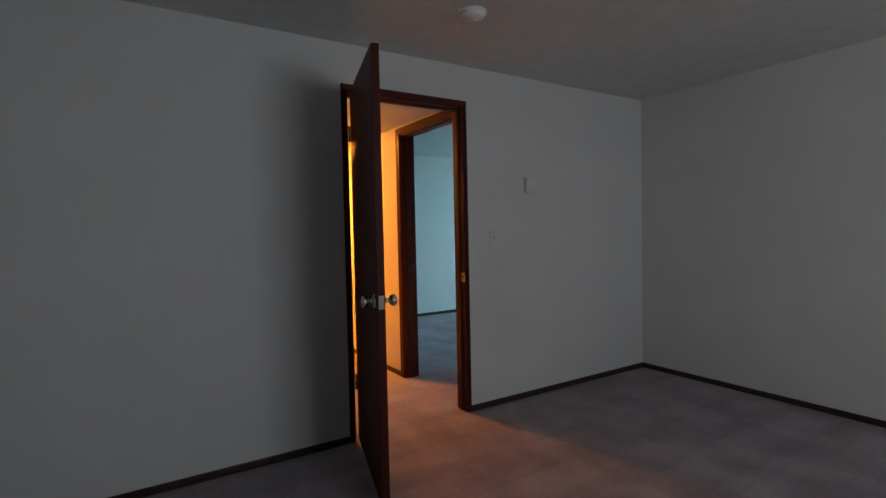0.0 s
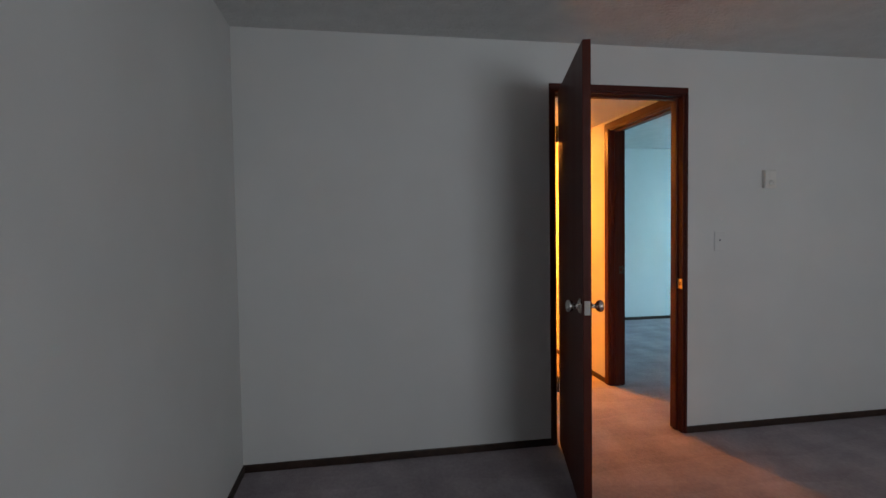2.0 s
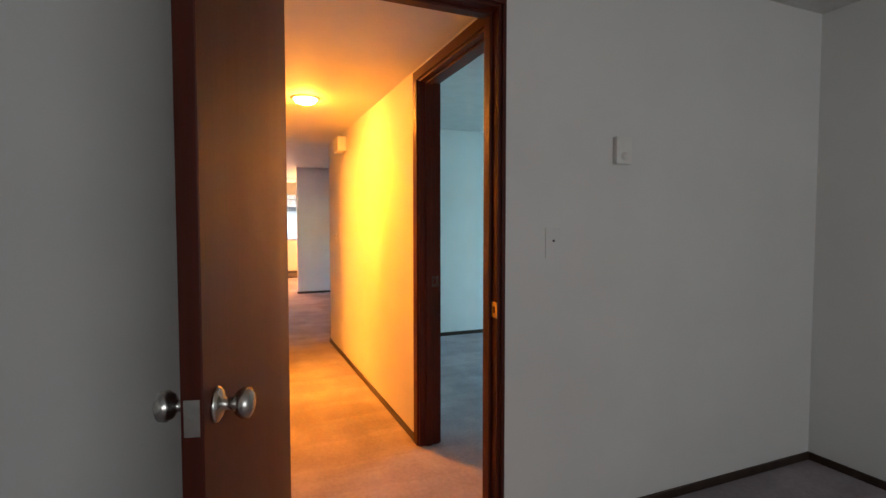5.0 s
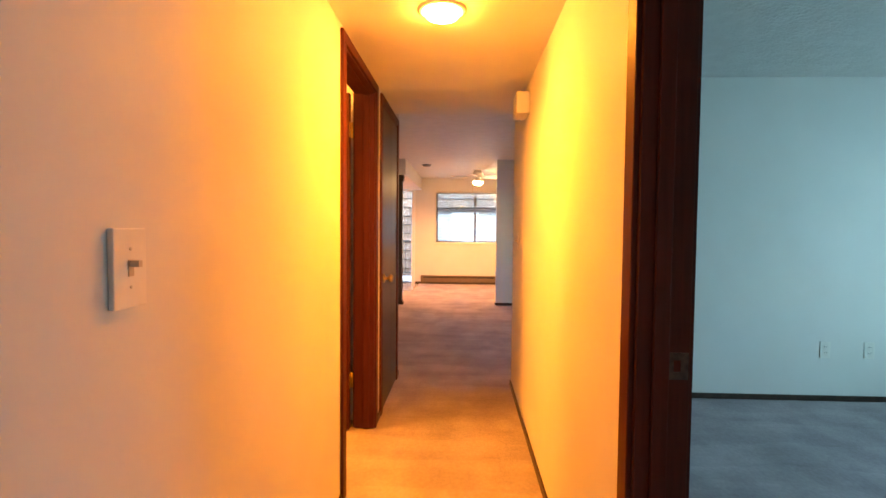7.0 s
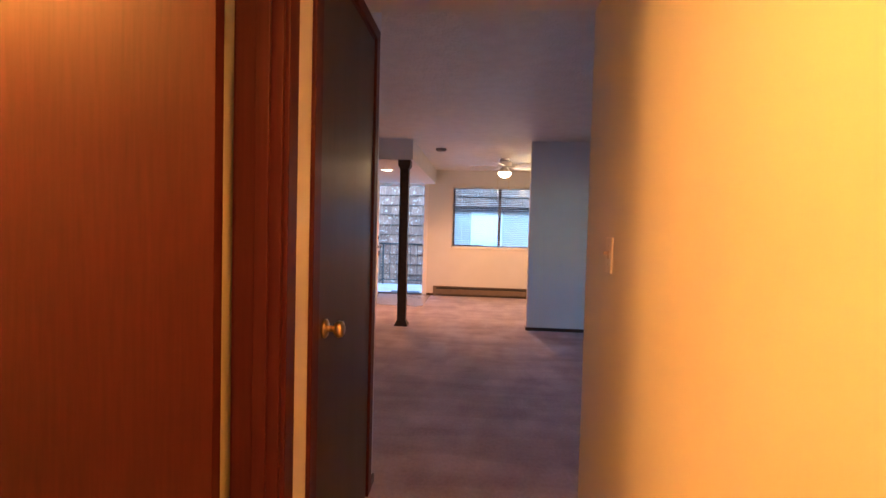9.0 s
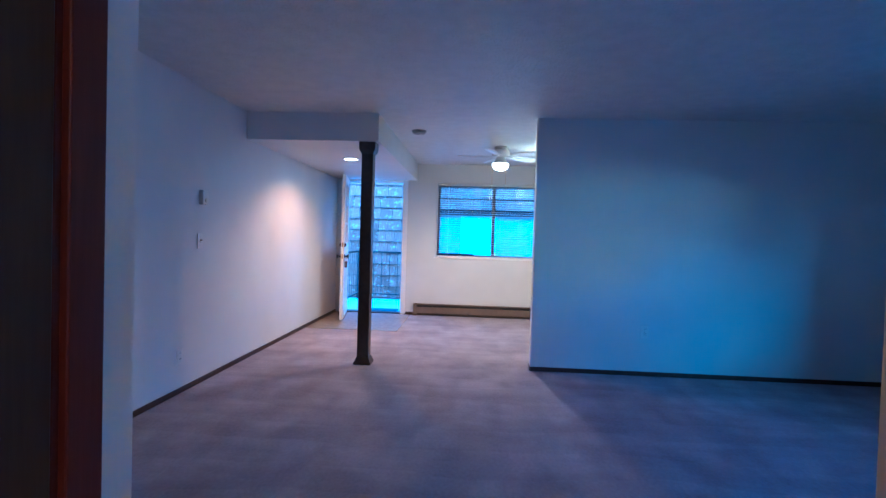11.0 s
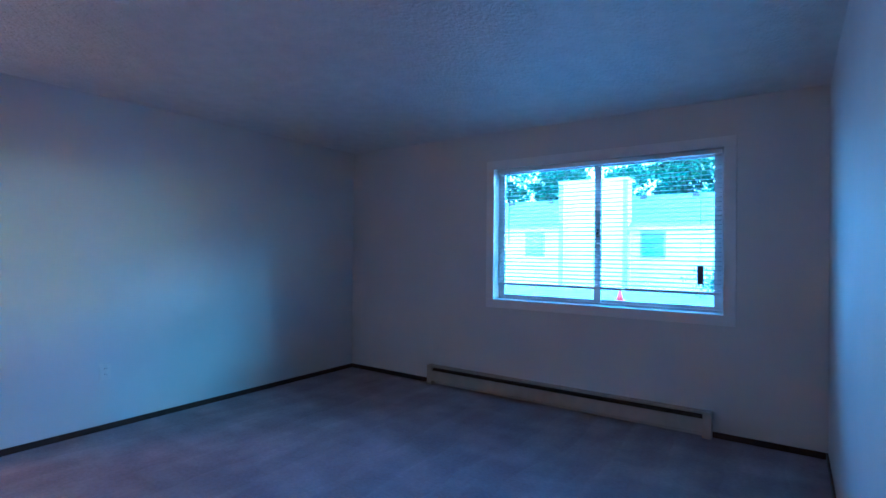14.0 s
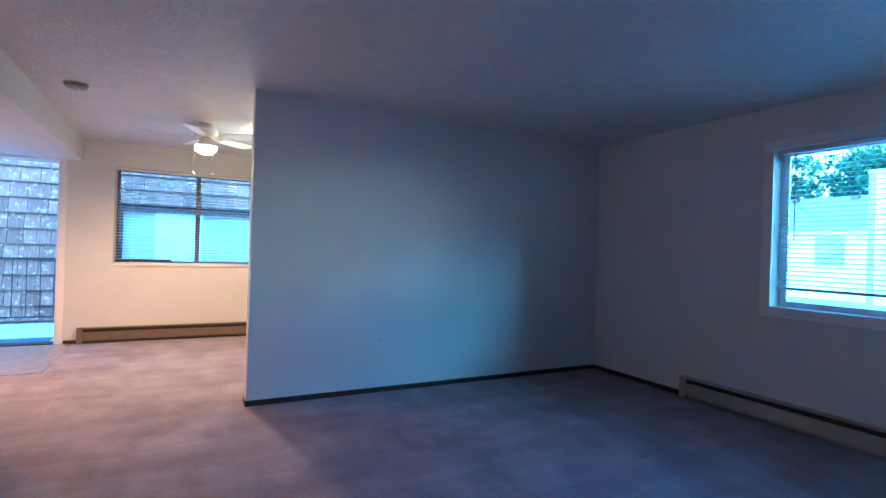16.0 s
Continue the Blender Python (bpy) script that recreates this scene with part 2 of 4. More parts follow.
DARKPLASTIC = textured("dark_plastic", (0.06, 0.06, 0.075), (0.10, 0.10, 0.12), 30.0, (0.4, 0.5), 0.0)


# ---------------------------------------------------------------- mesh helpers
def box(bm, x0, x1, y0, y1, z0, z1, bevel=0.0):
    v = [bm.verts.new((x, y, z)) for z in (z0, z1) for y in (y0, y1) for x in (x0, x1)]
    faces = [bm.faces.new([v[i] for i in q]) for q in ((0, 2, 3, 1), (4, 5, 7, 6), (0, 1, 5, 4), (2, 6, 7, 3), (0, 4, 6, 2), (1, 3, 7, 5))]
    if bevel:
        edges = {e for f in faces for e in f.edges}
        bmesh.ops.bevel(bm, geom=list(edges), offset=bevel, segments=2, affect="EDGES", profile=0.5)
    return bm


def boxes(*rows, bevel=0.0):
    bm = bmesh.new()
    for r in rows:
        box(bm, *r, bevel=bevel)
    return bm


def lathe(profile, steps=24, m=None, bm=None):
    """A turned body: profile rows of (radius, height) about the z axis, moved by m."""
    bm = bm or bmesh.new()
    m = m or Matrix()
    rings = []
    for r, z in profile:
        if r < 1e-6:
            rings.append([bm.verts.new(m @ Vector((0, 0, z)))])
        else:
            rings.append([bm.verts.new(m @ Vector((r * math.cos(2 * math.pi * i / steps), r * math.sin(2 * math.pi * i / steps), z))) for i in range(steps)])
    for a, b in zip(rings, rings[1:]):
        for i in range(steps):
            j = (i + 1) % steps
            q = [a[i % len(a)], a[j % len(a)], b[j % len(b)], b[i % len(b)]]
            u = []
            for w in q:
                if w not in u:
                    u.append(w)
            if len(u) > 2:
                bm.faces.new(u)
    bmesh.ops.recalc_face_normals(bm, faces=bm.faces)
    for f in bm.faces:
        f.smooth = True
    return bm


def mesh_of(name, bm, mat):
    me = bpy.data.meshes.new(name)
    bm.to_mesh(me)
    bm.free()
    me.materials.append(mat)
    return me


def part(name, bm, mat, parent, label=""):
    ob = new(name, mesh_of(name, bm, mat))
    ob.parent = parent
    return tagged(ob, label) if label else ob


def thing(name, label, category, m=None, group="", kind=""):
    ob = new(name)
    ob.empty_display_size = 0.1
    if m is not None:
        ob.matrix_basis = m
    return tagged(ob, label, category, group, kind)


def solid(name, bm, mat, label, category, m=None, group="", kind=""):
    ob = new(name, mesh_of(name, bm, mat))
    if m is not None:
        ob.matrix_basis = m
    return tagged(ob, label, category, group, kind)


def structure(name, bm, mat, label, category):
    return solid(name, bm, mat, label, category, kind="structure")


def wall_bm(along, a0, a1, b0, b1, z0, z1, openings=()):
    """A wall that runs along an axis from a0 to a1, b0 to b1 thick, with openings (a, b, low, high) cut through."""
    rows, at = [], a0
    for a, b, low, high in sorted(openings):
        rows.append((at, a, z0, z1))
        if low > z0:
            rows.append((a, b, z0, low))
        if high < z1:
            rows.append((a, b, high, z1))
        at = b
    rows.append((at, a1, z0, z1))
    bm = bmesh.new()
    for p, q, low, high in rows:
        box(bm, *((p, q, b0, b1) if along == "x" else (b0, b1, p, q)), low, high)
    return bm


# ---------------------------------------------------------------- structure
H, HALL_H, SOFFIT_H = 2.315, 2.10, 2.062
BX0, BX1, BY0 = -1.66, 2.77, -4.20            # bedroom
HX, HY0, HY1 = 0.92, 0.115, 3.69              # hall
LX0, LX1, LY0, LY1 = -1.62, 4.46, 3.70, 10.82  # living and dining room
PY, PX = 7.80, 1.065                          # partition
DOOR1 = (0.067, 0.905)                         # bedroom doorway, along x
DOOR_H, DOOR1_H = 2.035, 2.055
DOOR2 = (0.14, 0.950)                         # second bedroom doorway, along y
BATH = (2.03, 2.815)
CLOSET = (3.055, 3.785)
ENTRY = (-1.50, -0.585)
WIN_L = (4.27, 6.05, 0.846, 1.99)
WIN_D = (-0.08, 1.68, 0.90, 2.03)

structure("floor", boxes((BX0 - 0.12, LX1 + 0.16, BY0 - 0.12, LY1, -0.25, 0.0)), CARPET, "mauve-grey cut-pile carpet with faint vacuum marks", "floor")
structure("ceiling", boxes((BX0 - 0.12, LX1 + 0.16, BY0 - 0.12, LY1 + 0.16, H, H + 0.2)), CEIL, "white ceiling with a rough sprayed texture", "ceiling")
structure("ceiling_hall", boxes((0.0, HX, HY0, HY1, HALL_H, H)), PAINT, "lowered smooth white ceiling of the hall", "ceiling")
structure("ceiling_soffit", boxes((LX0, -0.385, 7.71, LY1, SOFFIT_H, H)), PAINT, "white painted soffit box over the entry", "ceiling")

structure("wall_bedroom_west", wall_bm("y", BY0 - 0.12, 3.80, BX0 - 0.12, BX0, 0, H), PAINT, "white painted plaster wall", "wall")
structure("wall_bedroom_east", wall_bm("y", BY0 - 0.12, 0.0, BX1, BX1 + 0.115, 0, H), PAINT, "white painted plaster wall", "wall")
structure("wall_bedroom_south", wall_bm("x", BX0, BX1, BY0 - 0.12, BY0, 0, H, [(0.0, 1.6, 0.85, 2.0)]), PAINT, "white painted wall with a window opening", "wall")
structure("wall_bedroom_north", wall_bm("x", BX0, LX1, 0.0, 0.115, 0, H, [(*DOOR1, 0, DOOR1_H)]), PAINT, "white painted wall with a doorway", "wall")
structure("wall_hall_west", wall_bm("y", HY0, 3.92, -0.115, 0.0, 0, H, [(*BATH, 0, DOOR_H), (*CLOSET, 0, DOOR_H)]), PAINT, "white painted hall wall with two doorways", "wall")
structure("wall_hall_east", wall_bm("y", HY0, LY0, HX, HX + 0.115, 0, H, [(*DOOR2, 0, DOOR_H)]), PAINT, "white painted hall wall with a doorway", "wall")
structure("wall_second_bedroom_north", wall_bm("x", HX + 0.115, LX1, 3.50, LY0, 0, H), PAINT, "white painted wall between bedroom and living room", "wall")
structure("wall_east", wall_bm("y", 0.0, LY1 + 0.16, LX1, LX1 + 0.16, 0, H, [(1.1, 2.7, 0.85, 2.0), WIN_L]), PAINT, "white painted outer wall with windows", "wall")
structure("wall_bath_north", wall_bm("x", BX0, -0.115, 2.93, 3.02, 0, H), PAINT, "white painted bathroom wall", "wall")
structure("wall_living_south", wall_bm("x", BX0, -0.115, 3.80, 3.92, 0, H), PAINT, "white painted living room wall", "wall")
structure("wall_living_west", wall_bm("y", 3.92, LY1 + 0.16, LX0 - 0.12, LX0, 0, H), PAINT, "white painted living room wall", "wall")
structure("wall_partition", wall_bm("x", PX, LX1, PY, PY + 0.12, 0, H), PAINT, "white painted partition that ends free", "wall")
structure("wall_north", wall_bm("x", LX0, LX1, LY1, LY1 + 0.16, 0, H, [(*ENTRY, 0, 2.05), WIN_D]), PAINT, "white painted outer wall with a door and a window", "wall")


# baseboards: thin dark strips with a rounded top, butted between the openings
def baseboard(x0, x1, y0, y1, high=0.041):
    structure("baseboard", boxes((x0, x1, y0, y1, 0.0, high), bevel=0.003), TRIM, "narrow dark-stained wooden baseboard", "baseboard")


BT = 0.011
baseboard(BX0, DOOR1[0] - 0.024, -BT, 0.0)
baseboard(DOOR1[1] + 0.012, BX1, -BT, 0.0)
baseboard(BX0, BX0 + BT, BY0, -BT)
baseboard(BX1 - BT, BX1, BY0, -BT)
baseboard(BX0 + BT, BX1 - BT, BY0, BY0 + BT)
baseboard(0.0, BT, HY0, BATH[0] - 0.058)
baseboard(0.0, BT, BATH[1] + 0.058, CLOSET[0] - 0.058)
baseboard(0.0, BT, CLOSET[1] + 0.058, 3.92)
baseboard(HX - BT, HX, DOOR2[1] + 0.058, LY0)
baseboard(HX - BT, LX1, LY0, LY0 + BT)
baseboard(HX + 0.115, LX1, 3.50 - BT, 3.50)
baseboard(PX, LX1, PY - BT, PY)
baseboard(PX - BT, PX, PY - BT, PY + 0.12)
baseboard(LX1 - BT, LX1, LY0 + BT, 4.33)
baseboard(LX1 - BT, LX1, 6.74, PY - BT)
baseboard(LX0, LX0 + BT, 3.92, LY1)
baseboard(ENTRY[1] + 0.064, -0.39, LY1 - BT, LY1)

# vinyl square inside the front door
structure("floor_entry", boxes((LX0 + BT, -0.43, 9.40, LY1, 0.0, 0.005)), VINYL, "brown vinyl entry floor, shiny in the daylight", "floor")


# ---------------------------------------------------------------- doors
def door_frame(parent, along, a0, a1, b0, b1, high, mat, wide=(0.056, 0.056), proud=0.014, lining=0.018, head=0.044, sides=(True, True), stop_at=None):
    """Casings on both faces and jamb linings of one doorway, each a mesh of its own."""
    def put(name, p0, p1, q0, q1, z0, z1):
        part(name, boxes((p0, p1, q0, q1, z0, z1) if along == "x" else (q0, q1, p0, p1, z0, z1), bevel=0.003), mat, parent)
    for a, s in ((a0, 1), (a1, -1)):
        p = sorted((a, a + s * lining))
        put("jamb", *p, b0 - 0.002, b1 + 0.002, 0.0, high)
    put("head_jamb", a0 + lining, a1 - lining, b0 - 0.002, b1 + 0.002, high - lining, high)
    mid = stop_at if stop_at is not None else (b0 + b1) / 2
    for a, s in ((a0, 1), (a1, -1)):
        p = sorted((a + s * lining, a + s * (lining + 0.011)))
        put("door_stop", *p, mid - 0.018, mid + 0.018, 0.0, high - lining)
    put("door_stop", a0 + lining + 0.011, a1 - lining - 0.011, mid - 0.018, mid + 0.018, high - lining - 0.011, high - lining)
    for use, q in zip(sides, ((b0 - proud, b0), (b1, b1 + proud))):
        if not use:
            continue
        put("casing", a0 - wide[0], a0 + 0.006, *q, 0.0, high - 0.006)
        put("casing", a1 - 0.006, a1 + wide[1], *q, 0.0, high - 0.006)
        put("casing", a0 - wide[0], a1 + wide[1], *q, high - 0.006, high + head)


def knob_bm(reach=0.062, r=0.027):
    """A round knob on its rose, along +y from y = 0."""
    return lathe([(0, 0), (0.031, 0), (0.031, 0.004), (0.024, 0.009), (0.011, 0.012), (0.010, 0.028), (r * 0.75, 0.034), (r, 0.044), (r * 0.95, reach - 0.006), (r * 0.6, reach), (0, reach)],
                 20, pose(0, 0, 0, -90, 0, 0))


def leaf(parent, wide, high, thick, metal, knob_z=0.925, knob_from=0.065, hinge_z=(0.355, 1.05, 1.80), hinge_metal=None, wood=None):
    """A flush door leaf in its own space: hinge line at the origin, the leaf along +x and from y = 0 to y = thick."""
    slab = part("leaf", boxes((0.0, wide, 0.0, thick, 0.012, high), bevel=0.002), wood or WOOD, parent)
    for y, turn in ((thick, 0), (0.0, 180)):
        k = part("knob", knob_bm(), metal, slab, "round metal knob")
        k.matrix_basis = pose(wide - knob_from, y, knob_z, 0, 0, turn)
    part("latch_plate", boxes((wide - 0.0005, wide + 0.0015, thick * 0.15, thick * 0.85, knob_z - 0.03, knob_z + 0.03), bevel=0.0005), metal, slab)
    for z in hinge_z:
        bm = lathe([(0, z - 0.045), (0.0065, z - 0.045), (0.0065, z + 0.045), (0, z + 0.045)], 10, Matrix.Translation((-0.006, -0.006, 0)))
        box(bm, -0.003, 0.001, 0.002, thick - 0.004, z - 0.044, z + 0.044)
        part("hinge", bm, hinge_metal or metal, slab, "butt hinge")
    return slab


def strike(parent, x, y, z, axis, metal):
    """A strike plate with its lip and hole, on a jamb that faces along the axis."""
    bm = bmesh.new()
    if axis == "x":
        for r in ((y - 0.024, y - 0.008, -0.03, 0.03), (y + 0.008, y + 0.024, -0.03, 0.03), (y - 0.008, y + 0.008, 0.013, 0.03), (y - 0.008, y + 0.008, -0.03, -0.013)):
            box(bm, x - 0.002, x, r[0], r[1], z + r[2], z + r[3])
    else:
        for r in ((x - 0.024, x - 0.008, -0.03, 0.03), (x + 0.008, x + 0.024, -0.03, 0.03), (x - 0.008, x + 0.008, 0.013, 0.03), (x - 0.008, x + 0.008, -0.03, -0.013)):
            box(bm, r[0], r[1], y - 0.002, y, z + r[2], z + r[3])
    part("strike_plate", bm, metal, parent)


# bedroom door, standing open into the bedroom
frame_1 = thing("door_frame_1", "dark-stained wooden frame of the bedroom doorway", "door frame", kind="structure")
door_frame(frame_1, "x", *DOOR1, 0.0, 0.115, DOOR1_H, WOOD, wide=(0.022, 0.010), head=0.029, stop_at=0.062)
strike(frame_1, DOOR1[1] - 0.018, 0.022, 0.915, "x", BRASS)
door_1 = thing("door_1", "dark-stained flush wooden door standing wide open", "door", pose(DOOR1[0] + 0.030, -0.008, 0, 0, 0, -105.3), kind="structure")
leaf(door_1, 0.782, 2.04, 0.035, STEEL, hinge_z=(0.355, 1.80), hinge_metal=DARKMETAL)

# second bedroom doorway
frame_2 = thing("door_frame_2", "dark-stained wooden frame of the second bedroom doorway", "door frame", kind="structure")
door_frame(frame_2, "y", *DOOR2, HX, HX + 0.115, DOOR_H, WOOD, stop_at=HX + 0.05)
strike(frame_2, HX + 0.088, DOOR2[1] - 0.018, 0.925, "y", DARKMETAL)

# bathroom door, open inwards
frame_3 = thing("door_frame_3", "dark-stained wooden frame of the bathroom doorway", "door frame", kind="structure")
door_frame(frame_3, "y", *BATH, -0.115, 0.0, DOOR_H, WOOD, stop_at=-0.045)
door_3 = thing("door_3", "dark-stained flush bathroom door swung open inwards", "door", pose(-0.137, BATH[1] - 0.034, 0, 0, 0, 176), kind="structure")
leaf(door_3, 0.75, 2.01, 0.035, BRASS, hinge_z=(0.30, 1.80))

# closet door, closed flush with the hall wall
frame_4 = thing("door_frame_4", "dark-stained wooden frame of the closet doorway", "door frame", kind="structure")
door_frame(frame_4, "y", *CLOSET, -0.115, 0.0, DOOR_H, WOOD, sides=(False, True), stop_at=-0.058)
door_4 = thing("door_4", "dark-stained flush closet door, closed", "door", pose(-0.029, CLOSET[1] - 0.021, 0, 0, 0, -90), kind="structure")
leaf(door_4, 0.688, 2.01, 0.035, BRASS, knob_z=0.885, hinge_z=(0.30, 1.81), wood=DARKWOOD)

# front door: white, upper half glazed, standing open
frame_5 = thing("door_frame_5", "white painted frame of the front doorway", "door frame", kind="structure")
door_frame(frame_5, "x", *ENTRY, LY1, LY1 + 0.16, 2.05, WHITE, wide=(0.062, 0.062), stop_at=LY1 + 0.10)
part("threshold", boxes((ENTRY[0] + 0.018, ENTRY[1] - 0.018, LY1 - 0.01, LY1 + 0.15, 0.0, 0.018), bevel=0.004), DARKMETAL, frame_5, "worn metal threshold")
door_5 = thing("door_5", "white front door with divided glass, standing open", "door", pose(-1.476, LY1 - 0.006, 0, 0, 0, -79.5), kind="structure")
W5, T5 = 0.872, 0.044
G0, G1, GZ0, GZ1 = 0.125, W5 - 0.125, 1.085, 1.925
stile = boxes((0, G0, 0, T5, 0.02, 2.03), (G1, W5, 0, T5, 0.02, 2.03), (G0, G1, 0, T5, GZ1, 2.03), (G0, G1, 0, T5, 0.93, GZ1 - 0.84), (G0, G1, 0, T5, 0.02, 0.24))
slab_5 = part("leaf", stile, WHITE, door_5)
part("lower_panel", boxes((G0, G1, 0.012, T5 - 0.012, 0.24, 0.93)), WHITE, slab_5)
part("panel_moulding", boxes((G0 + 0.05, G1 - 0.05, 0.005, T5 - 0.005, 0.29, 0.88), bevel=0.008), WHITE, slab_5)
for i in range(1, 3):
    z = GZ0 + (GZ1 - GZ0) * i / 3
    part("muntin", boxes((G0, G1, 0.008, T5 - 0.008, z - 0.011, z + 0.011), bevel=0.003), WHITE, slab_5)
    x = G0 + (G1 - G0) * i / 3
    part("muntin", boxes((x - 0.011, x + 0.011, 0.0085, T5 - 0.0085, GZ0, GZ1), bevel=0.003), WHITE, slab_5)
for i in range(3):
    for j in range(3):
        x0, z0 = G0 + (G1 - G0) * i / 3, GZ0 + (GZ1 - GZ0) * j / 3
        pane = part("pane", boxes((x0 + 0.011, x0 + (G1 - G0) / 3 - 0.011, 0.020, 0.024, z0 + 0.011, z0 + (GZ1 - GZ0) / 3 - 0.011)), GLASS, slab_5)
        pane.visible_shadow = False
for y, turn in ((T5, 0), (0.0, 180)):
    k = part("knob", knob_bm(), DARKMETAL, slab_5, "dark metal knob")
    k.matrix_basis = pose(W5 - 0.065, y, 0.90, 0, 0, turn)
    d = part("deadbolt", lathe([(0, 0), (0.03, 0), (0.028, 0.012), (0.016, 0.016), (0.015, 0.024), (0, 0.025)], 18, pose(0, 0, 0, -90, 0, 0)), DARKMETAL, slab_5)
    d.matrix_basis = pose(W5 - 0.065, y, 1.06, 0, 0, turn)
for z in (0.90, 1.06):
    part("latch_plate", boxes((W5 - 0.0005, W5 + 0.002, 0.01, 0.034, z - 0.03, z + 0.03), bevel=0.0006), BRASS, slab_5)
lockbox = thing("key_lockbox", "dark metal key lockbox hanging from the front door knob", "lockbox", door_5.matrix_basis @ pose(W5 - 0.065, T5 + 0.026, 0.0))
part("lockbox_body", boxes((-0.028, 0.028, -0.018, 0.018, 0.745, 0.835), bevel=0.006), DARKPLASTIC, lockbox)
bm = bmesh.new()
ring = [(-0.02, 0.83), (-0.02, 0.89), (-0.012, 0.912), (0.012, 0.912), (0.02, 0.89), (0.02, 0.83)]
for (xa, za), (xb, zb) in zip(ring, ring[1:]):
    a, b = Vector((xa, 0, za)), Vector((xb, 0, zb))
    lathe([(0, 0), (0.004, 0), (0.004, (b - a).length), (0, (b - a).length)], 8, Matrix.Translation(a) @ (b - a).to_track_quat("Z", "Y").to_matrix().to_4x4(), bm)
part("shackle", bm, STEEL, lockbox, "steel shackle")


# ---------------------------------------------------------------- windows and blinds
def piece(name, mesh, parent, m, label=""):
    ob = new(name, mesh)
    ob.parent, ob.matrix_basis = parent, m
    return tagged(ob, label) if label else ob


def window(name, label, m, wide, low, high, metal, sash_metal, depth=0.16):
    """A sliding window in its own space: x along the wall from 0 to wide, y from the room's face outwards."""
    w = thing(name, label, "window", m, kind="structure")
    f = 0.018
    y0, y1 = depth - 0.07, depth - 0.01
    fr = boxes((0, wide, y0, y1, low, low + f), (0, wide, y0, y1, high - f, high), (0, f, y0, y1, low + f, high - f), (wide - f, wide, y0, y1, low + f, high - f))
    part("window_frame", fr, metal, w)
    mid = wide / 2
    for x0, x1, ya, yb in ((f, mid + 0.022, y0 + 0.006, y0 + 0.028), (mid - 0.022, wide - f, y0 + 0.030, y0 + 0.052)):
        g = 0.022
        sash = boxes((x0, x1, ya, yb, low + f, low + f + g), (x0, x1, ya, yb, high - f - g, high - f), (x0, x0 + g + 0.012, ya, yb, low + f + g, high - f - g), (x1 - g - 0.030, x1, ya, yb, low + f + g, high - f - g))
        sash = part("sash", sash, sash_metal, w)
        p = part("pane", boxes((x0 + g, x1 - g, ya + 0.009, ya + 0.013, low + f + g, high - f - g)), GLASS, sash)
        p.visible_shadow = False
    part("sash_latch", boxes((mid - 0.012, mid + 0.012, y0 - 0.008, y0 + 0.006, (low + high) / 2 - 0.03, (low + high) / 2 + 0.03), bevel=0.003), DARKMETAL, w)
    return w


def slat_mesh(wide):
    bm = bmesh.new()
    rows = []
    for y, z in ((-0.0125, -0.0035), (-0.005, 0.0), (0.004, 0.0012), (0.0125, -0.0005)):
        rows.append([bm.verts.new((x, y, z)) for x in (0.0, wide)])
    for a, b in zip(rows, rows[1:]):
        bm.faces.new((a[0], a[1], b[1], b[0]))
    bmesh.ops.solidify(bm, geom=list(bm.faces), thickness=0.0012)
    return mesh_of("slat", bm, SLAT)


def blind(label, m, wide, high, bottom, step, depth, cords, wand_at, tassel_at, tilt):
    """A slatted blind under its headrail, in the space of its window."""
    b = thing("window_blind", label, "blind", m)
    part("headrail", boxes((0, wide, depth - 0.02, depth + 0.02, high - 0.032, high - 0.003), bevel=0.002), SLAT, b)
    me = slat_mesh(wide - 0.012)
    z, n = high - 0.045, 0
    while z > bottom + 0.02:
        piece("slat", me, b, pose(0.006, depth, z, tilt + 2.0 * math.sin(n * 2.3), 0, 0.05 * math.sin(n * 1.7)))
        z -= step
        n += 1
    part("bottom_rail", boxes((0.004, wide - 0.004, depth - 0.013, depth + 0.013, bottom - 0.012, bottom + 0.008), bevel=0.003), SLAT, b)
    for x in cords:
        part("ladder_cord", boxes(*[(wide * x - 0.001, wide * x + 0.001, depth + dy - 0.001, depth + dy + 0.001, bottom, high - 0.03) for dy in (-0.014, 0.014)]), SLAT, b)
    if wand_at:
        part("tilt_wand", lathe([(0, 0), (0.004, 0), (0.004, 0.62), (0, 0.62)], 8, Matrix.Translation((wide * wand_at, depth - 0.03, high - 0.66))), DARKPLASTIC, b, "thin tilt wand")
    if tassel_at:
        cord = part("lift_cord", lathe([(0, 0), (0.0016, 0), (0.0016, 0.9), (0, 0.9)], 6, Matrix.Translation((wide * tassel_at, depth - 0.03, high - 0.93))), SLAT, b)
        part("cord_grip", boxes((wide * tassel_at - 0.020, wide * tassel_at + 0.020, depth - 0.040, depth - 0.020, high - 0.945, high - 0.815), bevel=0.004), DARKPLASTIC, cord, "dark plastic cord grip")
        part("cord_stop", lathe([(0, 0), (0.006, 0), (0.007, 0.02), (0.004, 0.045), (0, 0.046)], 10, Matrix.Translation((wide * tassel_at, depth - 0.03, high - 0.26))), DARKPLASTIC, cord, "small dark cord stop")
    return b


